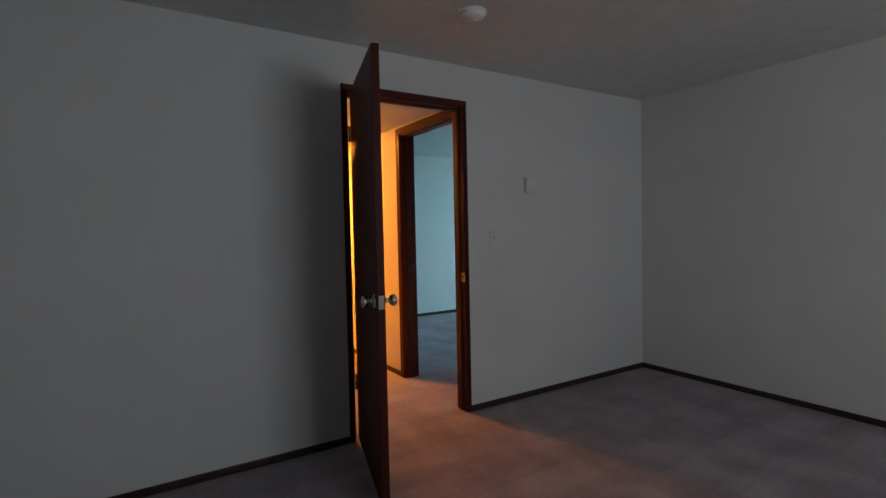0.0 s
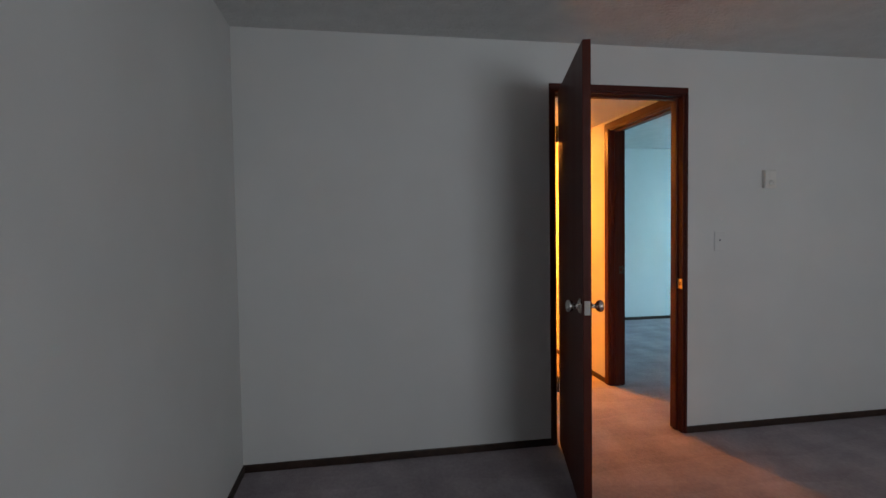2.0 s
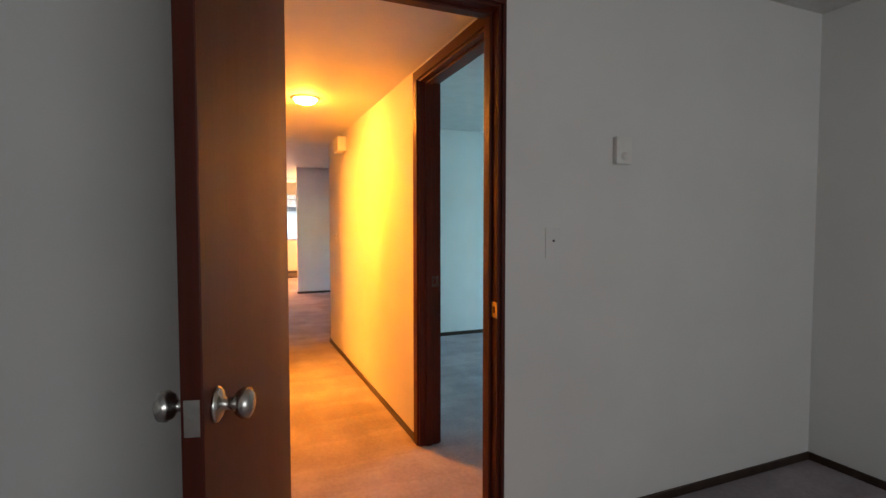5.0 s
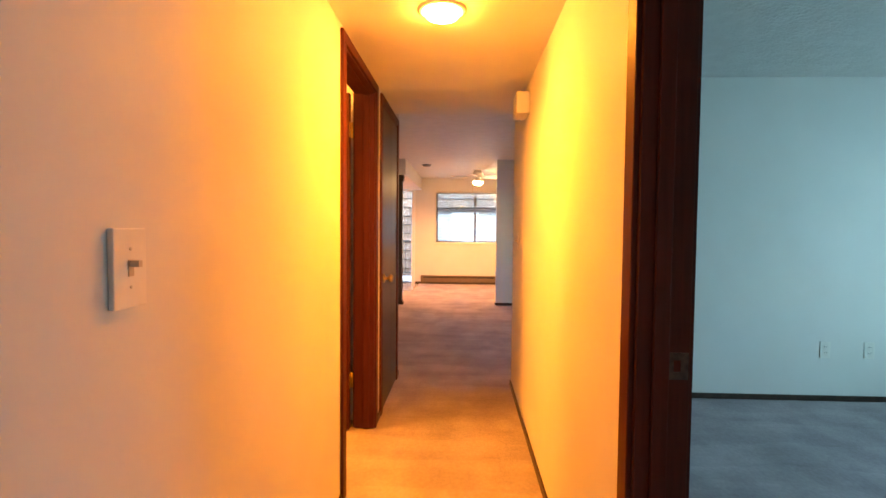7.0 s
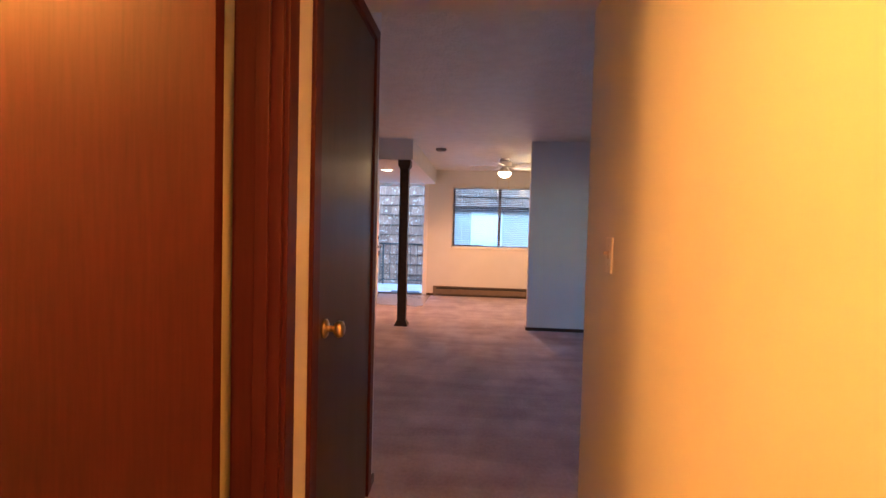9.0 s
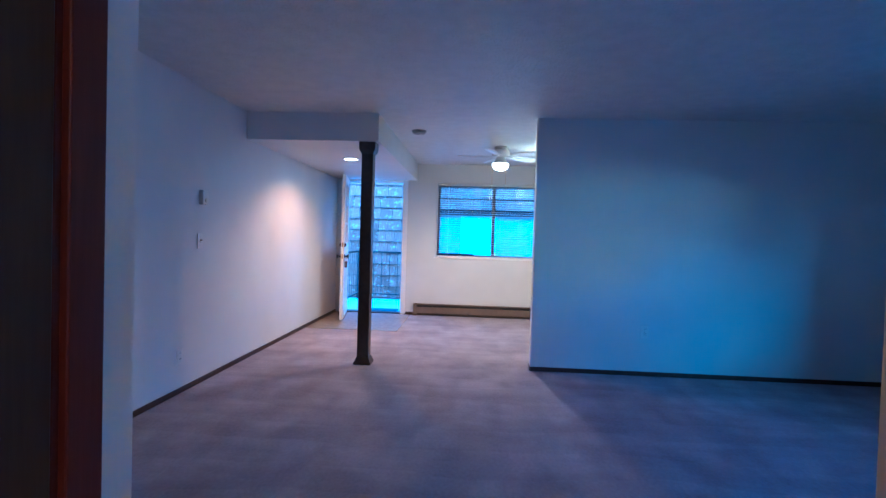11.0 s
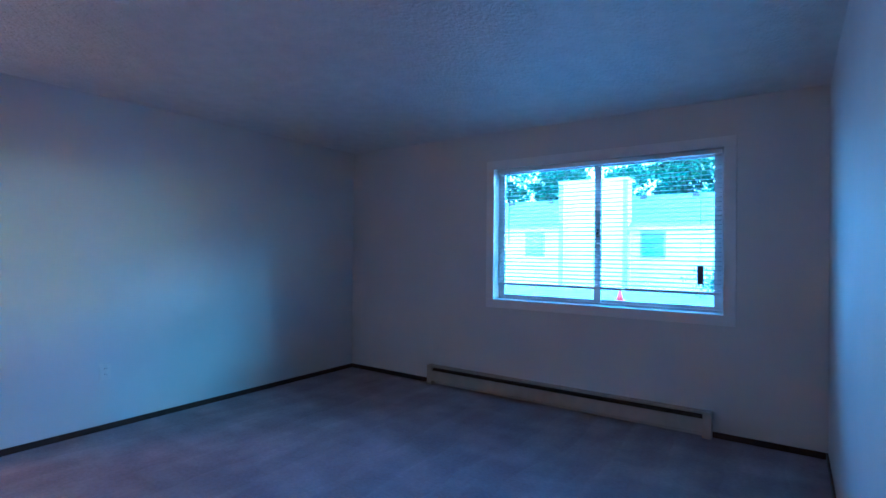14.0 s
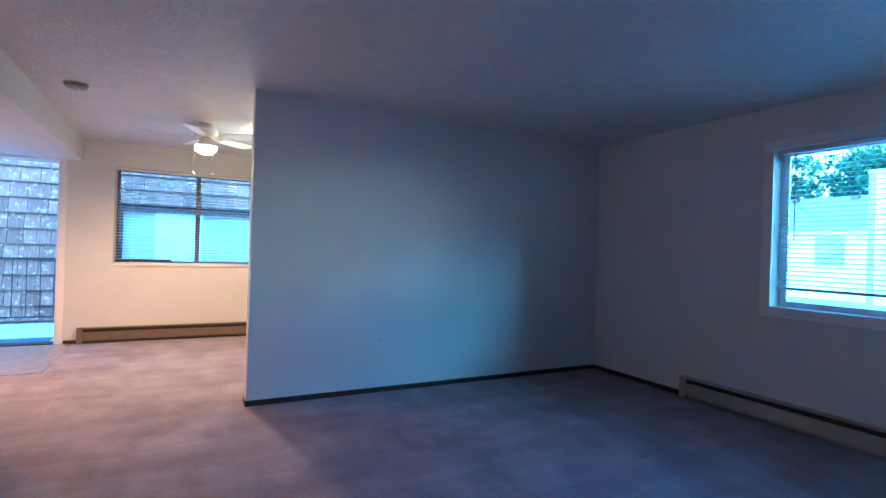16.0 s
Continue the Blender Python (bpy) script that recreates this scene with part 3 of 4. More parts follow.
# living room window looks east: its x runs along -y of the house
LW = pose(LX1, WIN_L[1], 0, 0, 0, -90)
LWIDE = WIN_L[1] - WIN_L[0]
window_1 = window("window_1", "wide white sliding window in flat white trim", LW, LWIDE, WIN_L[2], WIN_L[3], ALU, ALU)
c = 0.075
for r in ((-c, LWIDE + c, -0.016, 0.0, WIN_L[3], WIN_L[3] + c), (-c, LWIDE + c, -0.016, 0.0, WIN_L[2] - c, WIN_L[2]), (-c, 0.0, -0.016, 0.0, WIN_L[2], WIN_L[3]), (LWIDE, LWIDE + c, -0.016, 0.0, WIN_L[2], WIN_L[3])):
    part("window_trim", boxes(r, bevel=0.003), WHITE, window_1)
blind("white slatted blind lowered to just above the window sill", LW @ pose(0.012, 0, 0), LWIDE - 0.024, WIN_L[3], 0.985, 0.032, 0.045, (0.36, 0.62), 0.07, 0.925, 7)

# dining window looks north
DW = pose(WIN_D[0], LY1, 0)
DWIDE = WIN_D[1] - WIN_D[0]
window_2 = window("window_2", "white-framed sliding dining window with a thin white sill", DW, DWIDE, WIN_D[2], WIN_D[3], ALU, BRONZE)
part("window_sill", boxes((-0.02, DWIDE + 0.02, -0.018, 0.09, WIN_D[2] - 0.018, WIN_D[2] + 0.002), bevel=0.003), WHITE, window_2)
blind("white slatted blind fully lowered over the dining window", DW @ pose(0.010, 0, 0), DWIDE - 0.020, WIN_D[3], WIN_D[2] + 0.015, 0.034, 0.045, (0.1, 0.9), 0.0, 0.0, 2)

# second bedroom window looks east; its closed blind is unseen, added to block sky light
SW = pose(LX1, 2.7, 0, 0, 0, -90)
window("window_4", "white sliding window of the second bedroom", SW, 1.6, 0.85, 2.0, ALU, ALU)
blind("unseen slatted blind added to block the sky at the second bedroom window", SW @ pose(0.012, 0, 0), 1.576, 2.0, 0.88, 0.024, 0.045, (0.36, 0.62), 0.0, 0.0, 62)

# unseen bedroom window: an opaque sheet added outside keeps sun and sky out
window_3 = thing("window_3", "unseen bedroom window closed by an added sheet that blocks sun and sky", "window", kind="structure")
part("light_block", boxes((-0.05, 1.65, BY0 - 0.145, BY0 - 0.125, 0.80, 2.05)), SLAT, window_3)

# ---------------------------------------------------------------- post under the soffit
def square_turn(profile, m=None):
    bm = lathe([(side / math.sqrt(2), z) for side, z in profile], 4, (m or Matrix()) @ pose(0, 0, 0, 0, 0, 45))
    for f in bm.faces:
        f.smooth = False
    return bm


post = thing("post", "square dark-stained wooden post under the soffit corner", "post", pose(-0.492, 7.805, 0))
part("shaft", square_turn([(0, 0.05), (0.106, 0.05), (0.106, 1.99), (0, 1.99)]), TRIM, post)
part("base_moulding", square_turn([(0, 0), (0.158, 0), (0.158, 0.022), (0.142, 0.034), (0.118, 0.062), (0.108, 0.066), (0, 0.066)]), TRIM, post)
part("cap_moulding", square_turn([(0, 1.955), (0.108, 1.955), (0.122, 1.965), (0.150, 1.995), (0.152, SOFFIT_H), (0, SOFFIT_H)]), TRIM, post)


# ---------------------------------------------------------------- baseboard heaters
def heater(label, m, long, mat):
    """In its own space: along +x, back at y = 0, front towards -y."""
    h = thing("baseboard_heater", label, "heater", m)
    part("back_plate", boxes((0.05, long - 0.05, -0.012, 0.0, 0.0, 0.178)), mat, h)
    part("top_cover", boxes((0.05, long - 0.05, -0.050, -0.012, 0.166, 0.180), bevel=0.003), mat, h)
    part("front_cover", boxes((0.05, long - 0.05, -0.066, -0.058, 0.036, 0.132), bevel=0.002), mat, h)
    part("fin_element", boxes((0.05, long - 0.05, -0.048, -0.013, 0.03, 0.150)), SLOT, h, "dark finned heating element")
    for x in (0.0, long - 0.055):
        part("end_cap", boxes((x, x + 0.055, -0.068, 0.0, 0.0, 0.182), bevel=0.004), mat, h)
    return h


heater("long beige baseboard heater under the living room window", pose(LX1, 6.735, 0, 0, 0, -90), 2.405, HEATER)
heater("brown enamelled baseboard heater under the dining window", pose(-0.39, LY1, 0), 2.4, BROWNHEATER)


# ---------------------------------------------------------------- wall plates
def plate(name, label, category, m, kind, wide=0.072, high=0.118, deep=0.007, group=""):
    """A cover plate facing -y about its own centre."""
    p = thing(name, label, category, m, group)
    part("cover_plate", boxes((-wide / 2, wide / 2, -deep, 0, -high / 2, high / 2), bevel=0.002), PAINT if kind == "jack" else PLASTIC, p)
    if kind == "switch":
        part("toggle", boxes((-0.0045, 0.0045, -deep - 0.016, -deep, 0.002, 0.012), (-0.006, 0.006, -deep - 0.0012, -deep, -0.013, 0.013)), TOGGLE, p, "yellowed toggle")
    if kind == "outlet":
        for z in (-0.021, 0.021):
            part("socket", boxes((-0.016, 0.016, -deep - 0.002, -deep, z - 0.014, z + 0.014), bevel=0.003), PLASTIC, p)
            part("slot", boxes((-0.008, -0.0055, -deep - 0.003, -deep - 0.002, z - 0.002, z + 0.008), (0.0055, 0.008, -deep - 0.003, -deep - 0.002, z - 0.002, z + 0.008)), DARKPLASTIC, p)
    if kind == "jack":
        part("jack", lathe([(0, 0), (0.005, 0), (0.0045, 0.004), (0, 0.004)], 12, pose(0, -deep, 0.006, 90, 0, 0)), DARKPLASTIC, p)
        return p
    for z in ((-0.03, 0.03) if kind == "switch" else (0.0,)):
        part("screw", lathe([(0, 0), (0.003, 0), (0.0025, 0.001), (0, 0.001)], 10, pose(0, -deep, z, 90, 0, 0)), STEEL, p)
    return p


plate("light_switch", "ivory light switch plate on the hall wall", "switch", pose(0.0, 0.59, 1.157, 0, 0, 90), "switch", wide=0.078, high=0.126, deep=0.010)
plate("light_switch", "ivory light switch plate near the hall's end", "switch", pose(HX, 3.32, 1.135, 0, 0, -90), "switch")
plate("cable_jack", "wall plate with a cable jack, painted over, beside the bedroom door", "wall plate", pose(1.135, 0.0, 1.17, 0, 0, 0), "jack", deep=0.005)
plate("light_switch", "ivory light switch plate below the thermostat", "switch", pose(LX0, 6.945, 1.12, 0, 0, 90), "switch")
plate("wall_outlet", "ivory wall outlet in the living room's long wall", "outlet", pose(LX0, 6.70, 0.275, 0, 0, 90), "outlet")
plate("wall_outlet", "ivory wall outlet low on the partition", "outlet", pose(2.08, PY, 0.405, 0, 0, 0), "outlet")
for x in (3.15, 3.458):
    plate("wall_outlet", "white outlet plate low on the second bedroom's wall", "outlet", pose(x, 3.50, 0.372, 0, 0, 0), "outlet", group="outlets in the second bedroom")


def thermostat(label, m, wide, high, deep):
    t = thing("thermostat", label, "thermostat", m)
    part("housing", boxes((-wide / 2, wide / 2, -deep, 0, -high / 2, high / 2), bevel=0.005), PLASTIC, t)
    part("dial", lathe([(0, 0), (0.016, 0), (0.015, 0.006), (0, 0.007)], 18, pose(0.0, -deep, -high * 0.2, 90, 0, 0)), PLASTIC, t)
    part("vent_grille", boxes(*[(-wide * 0.3, wide * 0.3, -deep - 0.001, -deep, high * 0.18 + i * 0.008, high * 0.18 + i * 0.008 + 0.003) for i in range(3)]), PLASTIC, t)
    return t


thermostat("small ivory wall thermostat in the bedroom", pose(1.465, 0.0, 1.545, 0, 0, 0), 0.078, 0.112, 0.028)
thermostat("ivory wall thermostat in the living room", pose(LX0, 6.97, 1.46, 0, 0, 90), 0.082, 0.112, 0.034)

chime = thing("door_chime", "boxy painted door chime high on the hall wall", "door chime", pose(HX, 2.91, 1.97, 0, 0, -90))
part("chime_cover", boxes((-0.10, 0.10, -0.080, -0.006, -0.065, 0.065), bevel=0.006), PAINT, chime)
part("chime_base", boxes((-0.09, 0.09, -0.006, 0.0, -0.058, 0.058)), PAINT, chime)


# ---------------------------------------------------------------- ceiling fixtures
def smoke_alarm(label, x, y, r, mat):
    a = thing("smoke_detector", label, "smoke detector", pose(x, y, H))
    part("base", lathe([(0, 0), (r, 0), (r, -0.010), (r * 0.96, -0.013), (0, -0.013)], 28), mat, a)
    part("cover", lathe([(0, -0.013), (r * 0.9, -0.013), (r * 0.88, -0.024), (r * 0.7, -0.034), (r * 0.3, -0.038), (0, -0.038)], 28), mat, a)
    part("test_button", lathe([(0, -0.037), (0.011, -0.037), (0.010, -0.041), (0, -0.041)], 14, pose(r * 0.25, 0, 0)), PLASTIC, a)


smoke_alarm("round white smoke detector on the bedroom ceiling", 0.473, -0.70, 0.072, WHITE)
smoke_alarm("round grey smoke detector on the dining ceiling", -0.10, 8.43, 0.078, GREYPLASTIC)


def downlight(name, label, x, y, z, r, lens, drop):
    d = thing(name, label, "ceiling light", pose(x, y, z))
    part("trim_ring", lathe([(r * 0.86, 0), (r * 1.12, 0), (r * 1.10, -0.006), (r * 0.90, -0.010), (r * 0.86, -0.004), (r * 0.86, 0)], 30), WHITE, d)
    part("lens", lathe([(r * 0.86, -0.003), (r * 0.7, -drop * 0.7), (r * 0.35, -drop * 0.95), (0, -drop)], 26), lens, d, "glowing glass lens")


downlight("hall_light", "round lit ceiling light in the hall", *HALL_LIGHT, HALL_H, 0.088, DOME, 0.042)
downlight("recessed_light", "round lit recessed light in the entry soffit", *ENTRY_LIGHT, SOFFIT_H, 0.085, RECESS, 0.008)

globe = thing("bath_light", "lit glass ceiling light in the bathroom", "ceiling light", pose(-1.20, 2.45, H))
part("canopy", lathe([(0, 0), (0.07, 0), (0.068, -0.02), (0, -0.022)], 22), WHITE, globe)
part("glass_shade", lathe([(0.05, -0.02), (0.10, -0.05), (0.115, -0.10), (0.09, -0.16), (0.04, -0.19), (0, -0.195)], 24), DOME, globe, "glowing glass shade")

fan = thing("ceiling_fan", "white ceiling fan with five blades and a lit glass bowl", "ceiling fan", pose(*FAN, H))
part("canopy", lathe([(0, 0), (0.075, 0), (0.078, -0.02), (0.072, -0.04), (0, -0.042)], 28), WHITE, fan)
part("motor_housing", lathe([(0.05, -0.040), (0.100, -0.046), (0.106, -0.062), (0.106, -0.105), (0.096, -0.122), (0.05, -0.130), (0, -0.130)], 32), WHITE, fan)
for i in range(5):
    bm = bmesh.new()
    outline = [(0.16, -0.048), (0.22, -0.056), (0.47, -0.064), (0.515, -0.050), (0.53, 0.0), (0.515, 0.050), (0.47, 0.064), (0.22, 0.056), (0.16, 0.048)]
    top, low = [bm.verts.new((x, y, 0.003)) for x, y in outline], [bm.verts.new((x, y, -0.003)) for x, y in outline]
    bm.faces.new(top)
    bm.faces.new(low[::-1])
    for k in range(len(outline)):
        j = (k + 1) % len(outline)
        bm.faces.new((top[k], low[k], low[j], top[j]))
    blade = part("blade", bm, WHITE, fan)
    blade.matrix_basis = pose(0, 0, -0.118, 0, 0, 72 * i + 180) @ pose(0, 0, 0, -11, 0, 0)
    part("blade_iron", boxes((0.075, 0.19, -0.013, 0.013, -0.009, -0.003), (0.16, 0.215, -0.034, 0.034, -0.008, -0.003), bevel=0.002), WHITE, blade)
part("light_fitter", lathe([(0, -0.130), (0.055, -0.130), (0.058, -0.150), (0.076, -0.182), (0.100, -0.196), (0.102, -0.208), (0, -0.208)], 30), WHITE, fan)
part("glass_bowl", lathe([(0.100, -0.208), (0.099, -0.224), (0.088, -0.250), (0.064, -0.272), (0.031, -0.284), (0, -0.287)], 30), FAN_BOWL, fan, "glowing frosted glass bowl")
for x, drop in ((-0.10, 0.47), (0.062, 0.46)):
    chain = part("pull_chain", lathe([(0, -0.20), (0.0018, -0.20), (0.0018, -drop), (0, -drop)], 6, Matrix.Translation((x, -0.085, 0))), BRASS, fan)
    part("chain_pull", lathe([(0, -drop), (0.006, -drop - 0.004), (0.008, -drop - 0.022), (0.005, -drop - 0.034), (0, -drop - 0.036)], 12, Matrix.Translation((x, -0.085, 0))), WHITE, chain)

pendant = thing("pendant_lamp", "small lit glass pendant behind the partition", "pendant lamp", pose(*KITCHEN_LAMP, H))
part("canopy", lathe([(0, 0), (0.055, 0), (0.050, -0.02), (0, -0.024)], 22), WHITE, pendant)
part("stem", lathe([(0, -0.02), (0.006, -0.02), (0.006, -0.17), (0, -0.17)], 10), WHITE, pendant)
part("glass_shade", lathe([(0.02, -0.165), (0.06, -0.178), (0.088, -0.22), (0.090, -0.27), (0.07, -0.32), (0.03, -0.345), (0, -0.35)], 24), FAN_BOWL, pendant, "glowing glass shade")


# ---------------------------------------------------------------- outdoors
own_roof = thing("flat_roof", "flat roof of the apartment above the ceiling", "roof", kind="structure")
part("roof_deck", boxes((BX0 - 0.2, LX1 + 0.25, BY0 - 0.2, LY1 + 0.25, H + 0.2, H + 0.45), bevel=0.02), ROOFING, own_roof)
GZ = -0.45
structure("ground", boxes((-400, 400, -400, 400, GZ - 1.0, GZ)), CONCRETE, "pale concrete ground reaching into the distance", "ground")
structure("pavement_landing", boxes((-3.2, 0.6, LY1 + 0.16, 12.85, GZ, -0.03), bevel=0.01), LANDING, "concrete landing outside the front door", "pavement")
solid("doormat", boxes((-1.28, -0.72, 11.08, 11.46, -0.03, -0.016), bevel=0.004), MAT, "grey fibre doormat outside the front door", "doormat")

rail = thing("iron_railing", "black iron railing along the entry landing", "railing", pose(0, 12.75, -0.03))
RX = -1.73
part("top_rail", boxes((RX, 0.5, -0.016, 0.016, 0.905, 0.93), bevel=0.003), IRON, rail)
part("bottom_rail", boxes((RX, 0.5, -0.012, 0.012, 0.09, 0.11)), IRON, rail)
part("top_rail", boxes((RX - 0.016, RX + 0.016, -1.60, -0.016, 0.905, 0.93), bevel=0.003), IRON, rail)
part("bottom_rail", boxes((RX - 0.012, RX + 0.012, -1.60, -0.016, 0.09, 0.11)), IRON, rail)
for x, y in ((RX, 0), (0.48, 0), (RX, -1.60)):
    part("rail_post", boxes((x - 0.015, x + 0.015, y - 0.015, y + 0.015, 0.0, 0.905)), IRON, rail)
bal = mesh_of("baluster", boxes((-0.005, 0.005, -0.005, 0.005, 0.11, 0.905)), IRON)
for i in range(1, 40):
    if RX + i * 0.155 < 0.40:
        piece("baluster", bal, rail, pose(RX + i * 0.155, 0, 0))
for i in range(1, 10):
    piece("baluster", bal, rail, pose(RX, -i * 0.155, 0))

# neighbouring building to the north
north = thing("shingled_building", "neighbouring building clad in weathered cedar shakes", "building", pose(0, 14.2, 0))
part("wall", boxes((-7.0, -0.28, 0.03, 4.0, GZ, 3.05), (-0.28, 9.0, 0.13, 4.0, GZ, 1.75), (-0.28, 9.0, 0.03, 4.0, 1.75, 3.05)), SIDING, north, "pale painted wall below the shakes")
part("eave_board", boxes((-0.28, 9.0, -0.02, 0.05, 1.70, 1.755), bevel=0.004), TRIM, north)
far_door = part("white_door", boxes((0.20, 0.98, 0.105, 0.13, GZ, 1.70), bevel=0.004), WHITE, north, "white panelled door")
part("door_casing", boxes((0.12, 0.20, 0.10, 0.13, GZ, 1.742), (0.98, 1.06, 0.10, 0.13, GZ, 1.742), bevel=0.003), SIDING, far_door)
part("roof", boxes((-7.2, 9.2, -0.1, 4.2, 3.05, 3.2), bevel=0.01), ROOFING, north)

# houses to the east
east = thing("white_house", "long white stucco house with a grey shingle roof", "house", pose(25.5, 0, 0))
part("wall", boxes((0.0, 8.0, -6.0, 30.0, GZ, 2.42)), STUCCO, east)
tower = part("stair_tower", boxes((-0.9, 0.3, 10.3, 13.45, GZ, 4.72)), STUCCO, east)
part("tower_cap", boxes((-1.0, 0.4, 10.2, 13.55, 4.72, 4.85), bevel=0.02), WHITE, tower)
for y in (10.28, 13.43):
    part("corner_board", boxes((-0.95, -0.87, y - 0.09, y + 0.11, GZ, 4.72)), SIDING, tower)
for y0, y1 in ((-6.3, 11.8), (11.9, 30.3)):
    bm = bmesh.new()
    v = [bm.verts.new(p) for p in ((-0.5, y0, 2.42), (4.0, y0, 4.45), (8.5, y0, 2.42), (-0.5, y1, 2.42), (4.0, y1, 4.45), (8.5, y1, 2.42))]
    for q in ((0, 1, 2), (5, 4, 3), (0, 3, 4, 1), (1, 4, 5, 2), (2, 5, 3, 0)):
        bm.faces.new([v[i] for i in q])
    roof = part("roof", bm, ROOFING, east)
    part("fascia", boxes((-0.56, -0.50, y0, y1, 2.36, 2.56), bevel=0.01), WHITE, roof)
    for i in range(7):
        y = y0 + (y1 - y0) * (i + 0.5) / 7
        part("roof_vent", boxes((3.4, 3.65, y - 0.17, y + 0.17, 4.1, 4.42), bevel=0.03), DARKMETAL, roof)
for y0, y1 in ((8.78, 9.74), (4.4, 5.4), (14.78, 15.75), (19.0, 20.0)):
    w = part("window", boxes((-0.05, 0.02, y0 - 0.08, y1 + 0.08, 1.02, 2.30), bevel=0.01), SIDING, east)
    part("pane", boxes((-0.07, -0.051, y0, y1, 1.10, 2.22)), WINDARK, w)

cone = thing("traffic_cone", "small red plastic cone on the concrete outside", "cone", pose(18.9, 8.94, GZ))
part("cone_base", boxes((-0.16, 0.16, -0.16, 0.16, 0, 0.03), bevel=0.01), REDPLASTIC, cone)
part("cone_body", lathe([(0, 0.03), (0.12, 0.03), (0.03, 0.40), (0.02, 0.42), (0, 0.42)], 18), REDPLASTIC, cone)


def crown_bm(seed, centre, spread, count, size):
    """Many small leaf blades gathered in uneven clumps."""
    rng = random.Random(seed)
    clumps = []
    for _ in range(46):
        d = Vector((rng.gauss(0, 1), rng.gauss(0, 1), rng.gauss(0, 0.8))).normalized() * rng.uniform(0.35, 1.0)
        clumps.append((Vector((d.x * spread[0], d.y * spread[1], d.z * spread[2])) + Vector(centre), rng.uniform(0.35, 0.85)))
    bm = bmesh.new()
    for _ in range(count):
        c0, r = rng.choice(clumps)
        p = c0 + Vector((rng.gauss(0, r * 0.5), rng.gauss(0, r * 0.5), rng.gauss(0, r * 0.4)))
        m = Matrix.Translation(p) @ Euler((rng.uniform(0, 6.3), rng.uniform(0, 6.3), rng.uniform(0, 6.3))).to_matrix().to_4x4()
        s = size * rng.uniform(0.6, 1.3)
        bm.faces.new([bm.verts.new(m @ Vector(q)) for q in ((-s, 0, 0), (0, -s * 0.45, 0.02), (s, 0, 0), (0, s * 0.45, 0.02))])
    return bm


def limb(bm, a, b, ra, rb):
    a, b = Vector(a), Vector(b)
    n = (b - a).length
    lathe([(0, 0), (ra, 0), ((ra + rb) / 2, n * 0.5), (rb, n), (0, n)], 8, Matrix.Translation(a) @ (b - a).to_track_quat("Z", "Y").to_matrix().to_4x4(), bm)


# the last six, out of view to the south-east, are added to screen low sky
for n, (x, y, h) in enumerate(((38, 5.0, 9.5), (41, 9.5, 11.0), (37.5, 14.0, 8.6), (40, 18.5, 10.0), (37, 23.0, 9.0), (39, 0.0, 10.0), (44, 12.0, 12.5), (44, 21.0, 12.0), (36, -7.0, 11.5), (34, -13.5, 12.5), (32, -19.5, 12.0), (30, -25.5, 13.0), (27.5, -31.0, 12.0), (24, -36.0, 12.5))):
    rng = random.Random(40 + n)
    tree = thing("tree", "leafy broad green tree, behind the white house or in the added south-east sky screen", "tree", pose(x, y, GZ, 0, 0, 70 * n), "trees behind the house")
    bm = bmesh.new()
    limb(bm, (0, 0, 0), (0.15, 0.1, h * 0.55), 0.26, 0.14)
    for i in range(7):
        a = i * 0.9 + n
        limb(bm, (0.1, 0.05, h * (0.3 + 0.03 * i)), (math.cos(a) * 1.9, math.sin(a) * 1.9, h * (0.5 + 0.045 * i)), 0.09, 0.03)
    part("trunk", bm, BARK, tree)
    part("crown", crown_bm(n, (0, 0, h * 0.66), (3.3, 3.3, h * 0.33), 4600, 0.19), LEAF, tree)
shrub = thing("shrub", "small green shrub beside the white house", "shrub", pose(22.5, 6.1, GZ))
part("stem", lathe([(0, 0), (0.05, 0), (0.03, 0.5), (0, 0.5)], 8), BARK, shrub)
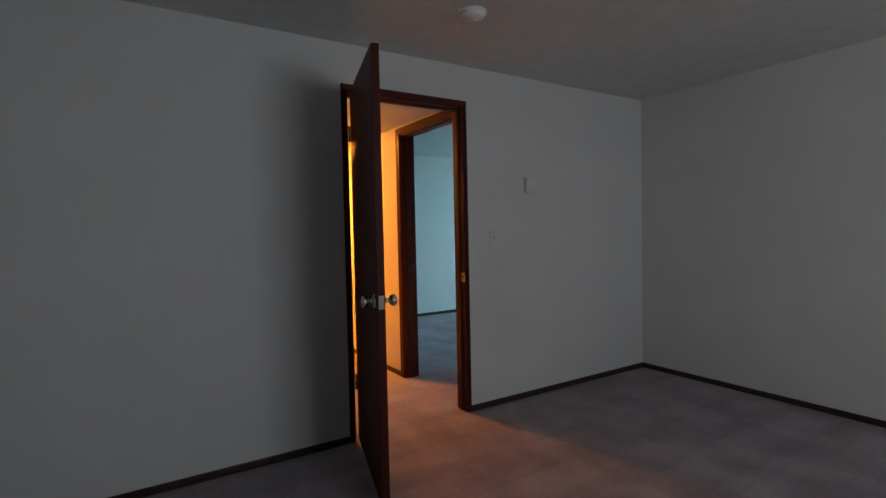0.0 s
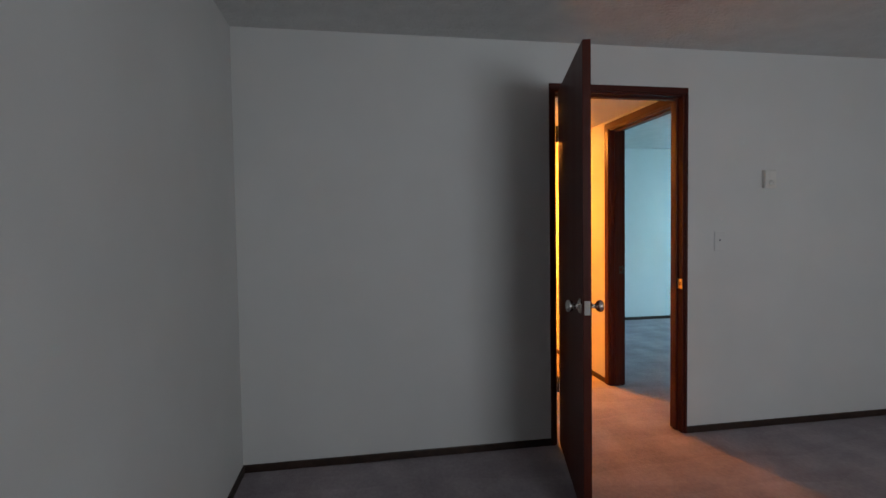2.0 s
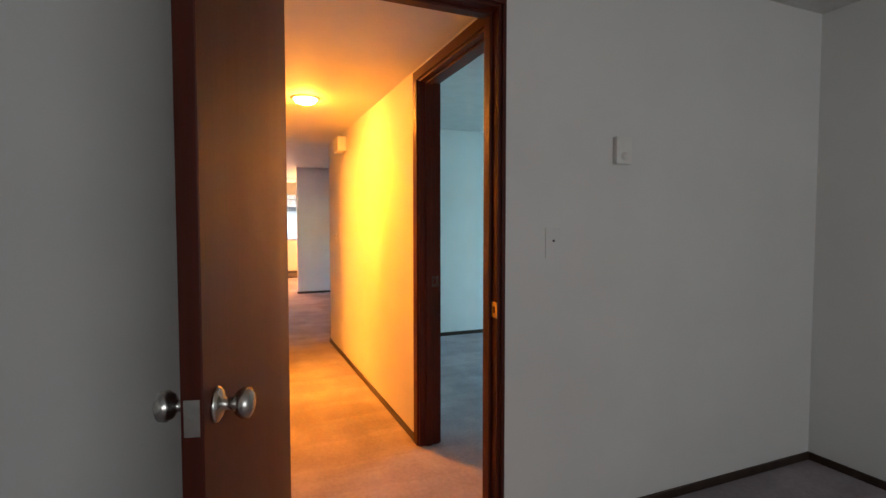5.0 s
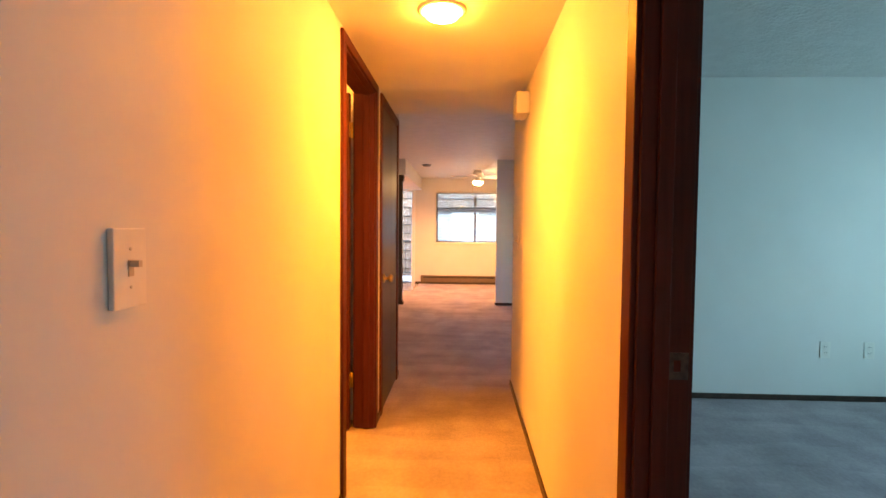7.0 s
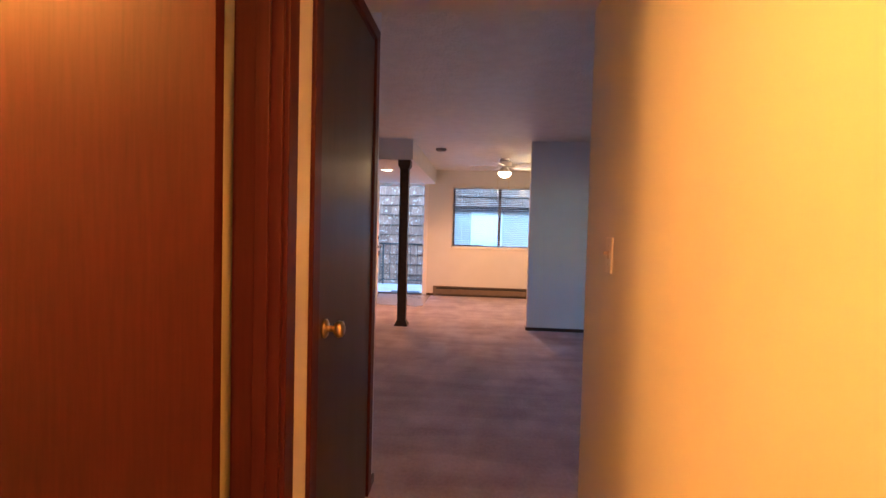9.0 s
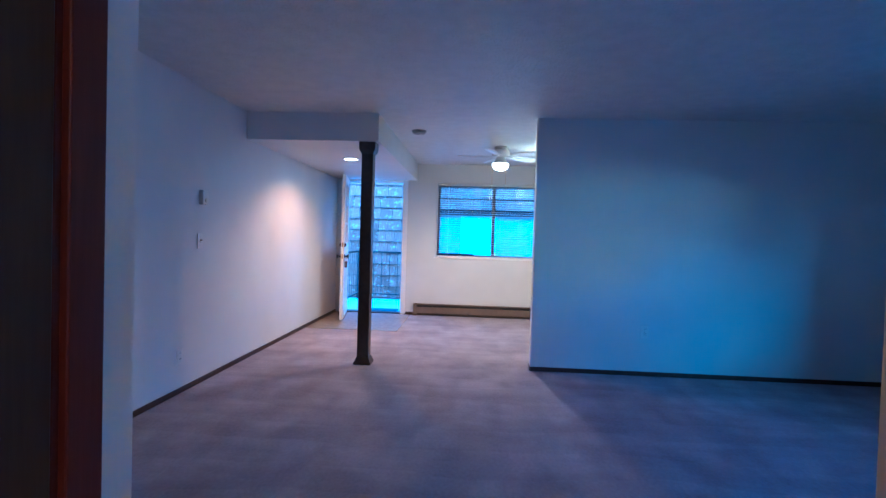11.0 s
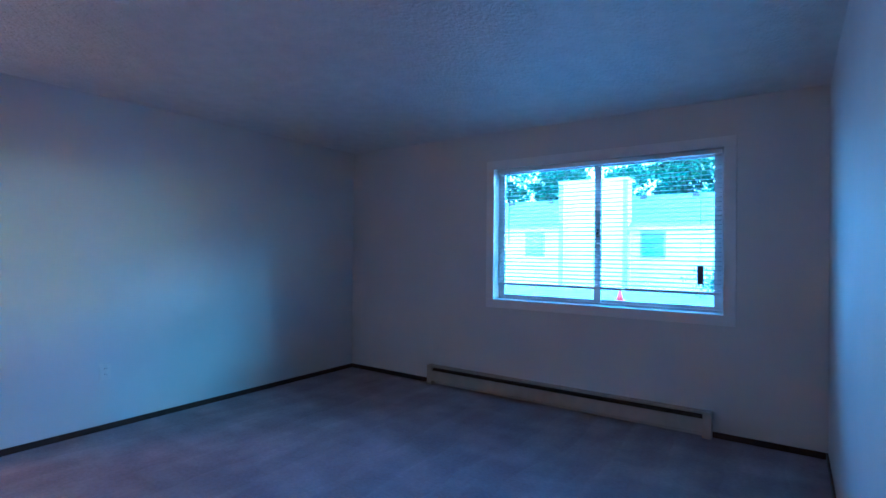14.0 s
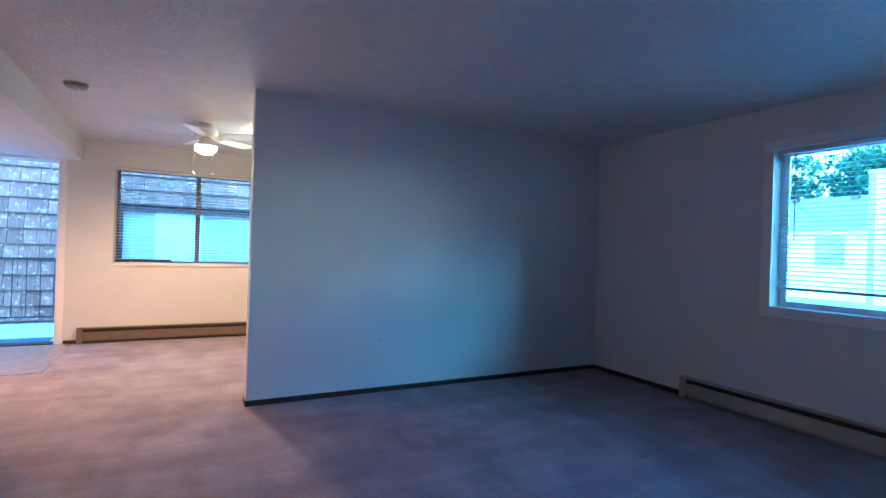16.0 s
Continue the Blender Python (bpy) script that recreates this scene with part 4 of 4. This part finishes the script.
part("crown", crown_bm(9, (0, 0, 0.55), (0.5, 0.5, 0.4), 700, 0.07), LEAF, shrub)

# cedar shakes: wedge pieces, thicker at the butt
bm = bmesh.new()
sv = [bm.verts.new(p) for p in ((-0.5, -0.042, 0), (0.5, -0.042, 0), (0.5, 0.045, 0), (-0.5, 0.045, 0), (-0.5, 0.022, 0.31), (0.5, 0.022, 0.31), (0.5, 0.030, 0.31), (-0.5, 0.030, 0.31))]
for q in ((0, 1, 2, 3), (4, 7, 6, 5), (0, 4, 5, 1), (1, 5, 6, 2), (2, 6, 7, 3), (3, 7, 4, 0)):
    bm.faces.new([sv[i] for i in q])
shake = mesh_of("shake", bm, SHAKE)
cladding = part("shake_cladding", boxes((-7.0, -0.28, 0.028, 0.034, GZ, 3.05), (-0.28, 9.0, 0.028, 0.034, 1.755, 3.05)), TRIM, north, "dark gaps behind the shakes")
rng = random.Random(5)
rest = []
COURSE = 0.25
for row in range(14):
    z = -0.42 + row * COURSE
    x = -3.3 + rng.uniform(0, 0.1)
    while x < 3.4:
        w = rng.uniform(0.14, 0.31)
        m = Matrix.Translation((x + w / 2, -0.004 + rng.uniform(-0.004, 0.004), z + rng.uniform(-0.004, 0.003))) @ Matrix.Diagonal((w - 0.007, 1, 1, 1))
        if x + w < -0.28 or z > 1.70:
            if x > -2.6 and x < -0.28 and z < 3.0:
                piece("shake", shake, cladding, m)
            else:
                rest.append(m)
        x += w
# dark strips along each course draw the shadow line under the shake butts
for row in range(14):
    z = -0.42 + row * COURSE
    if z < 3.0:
        part("butt_shadow", boxes((-7.0, -0.285 if z < 1.75 else 9.0, -0.040, 0.027, z - 0.015, z + 0.008)), TRIM, cladding, "dark strip standing in for the shadow below the shake butts")
verts, faces = [], []
for m in rest:
    k = len(verts)
    verts += [tuple(m @ v.co) for v in shake.vertices]
    faces += [[k + i for i in p.vertices] for p in shake.polygons]
me = bpy.data.meshes.new("shake_rest")
me.from_pydata(verts, [], faces)
me.materials.append(SHAKE)
far_shakes = new("shake_rest", me)
far_shakes.parent = cladding
tagged(far_shakes, kind="stuff")
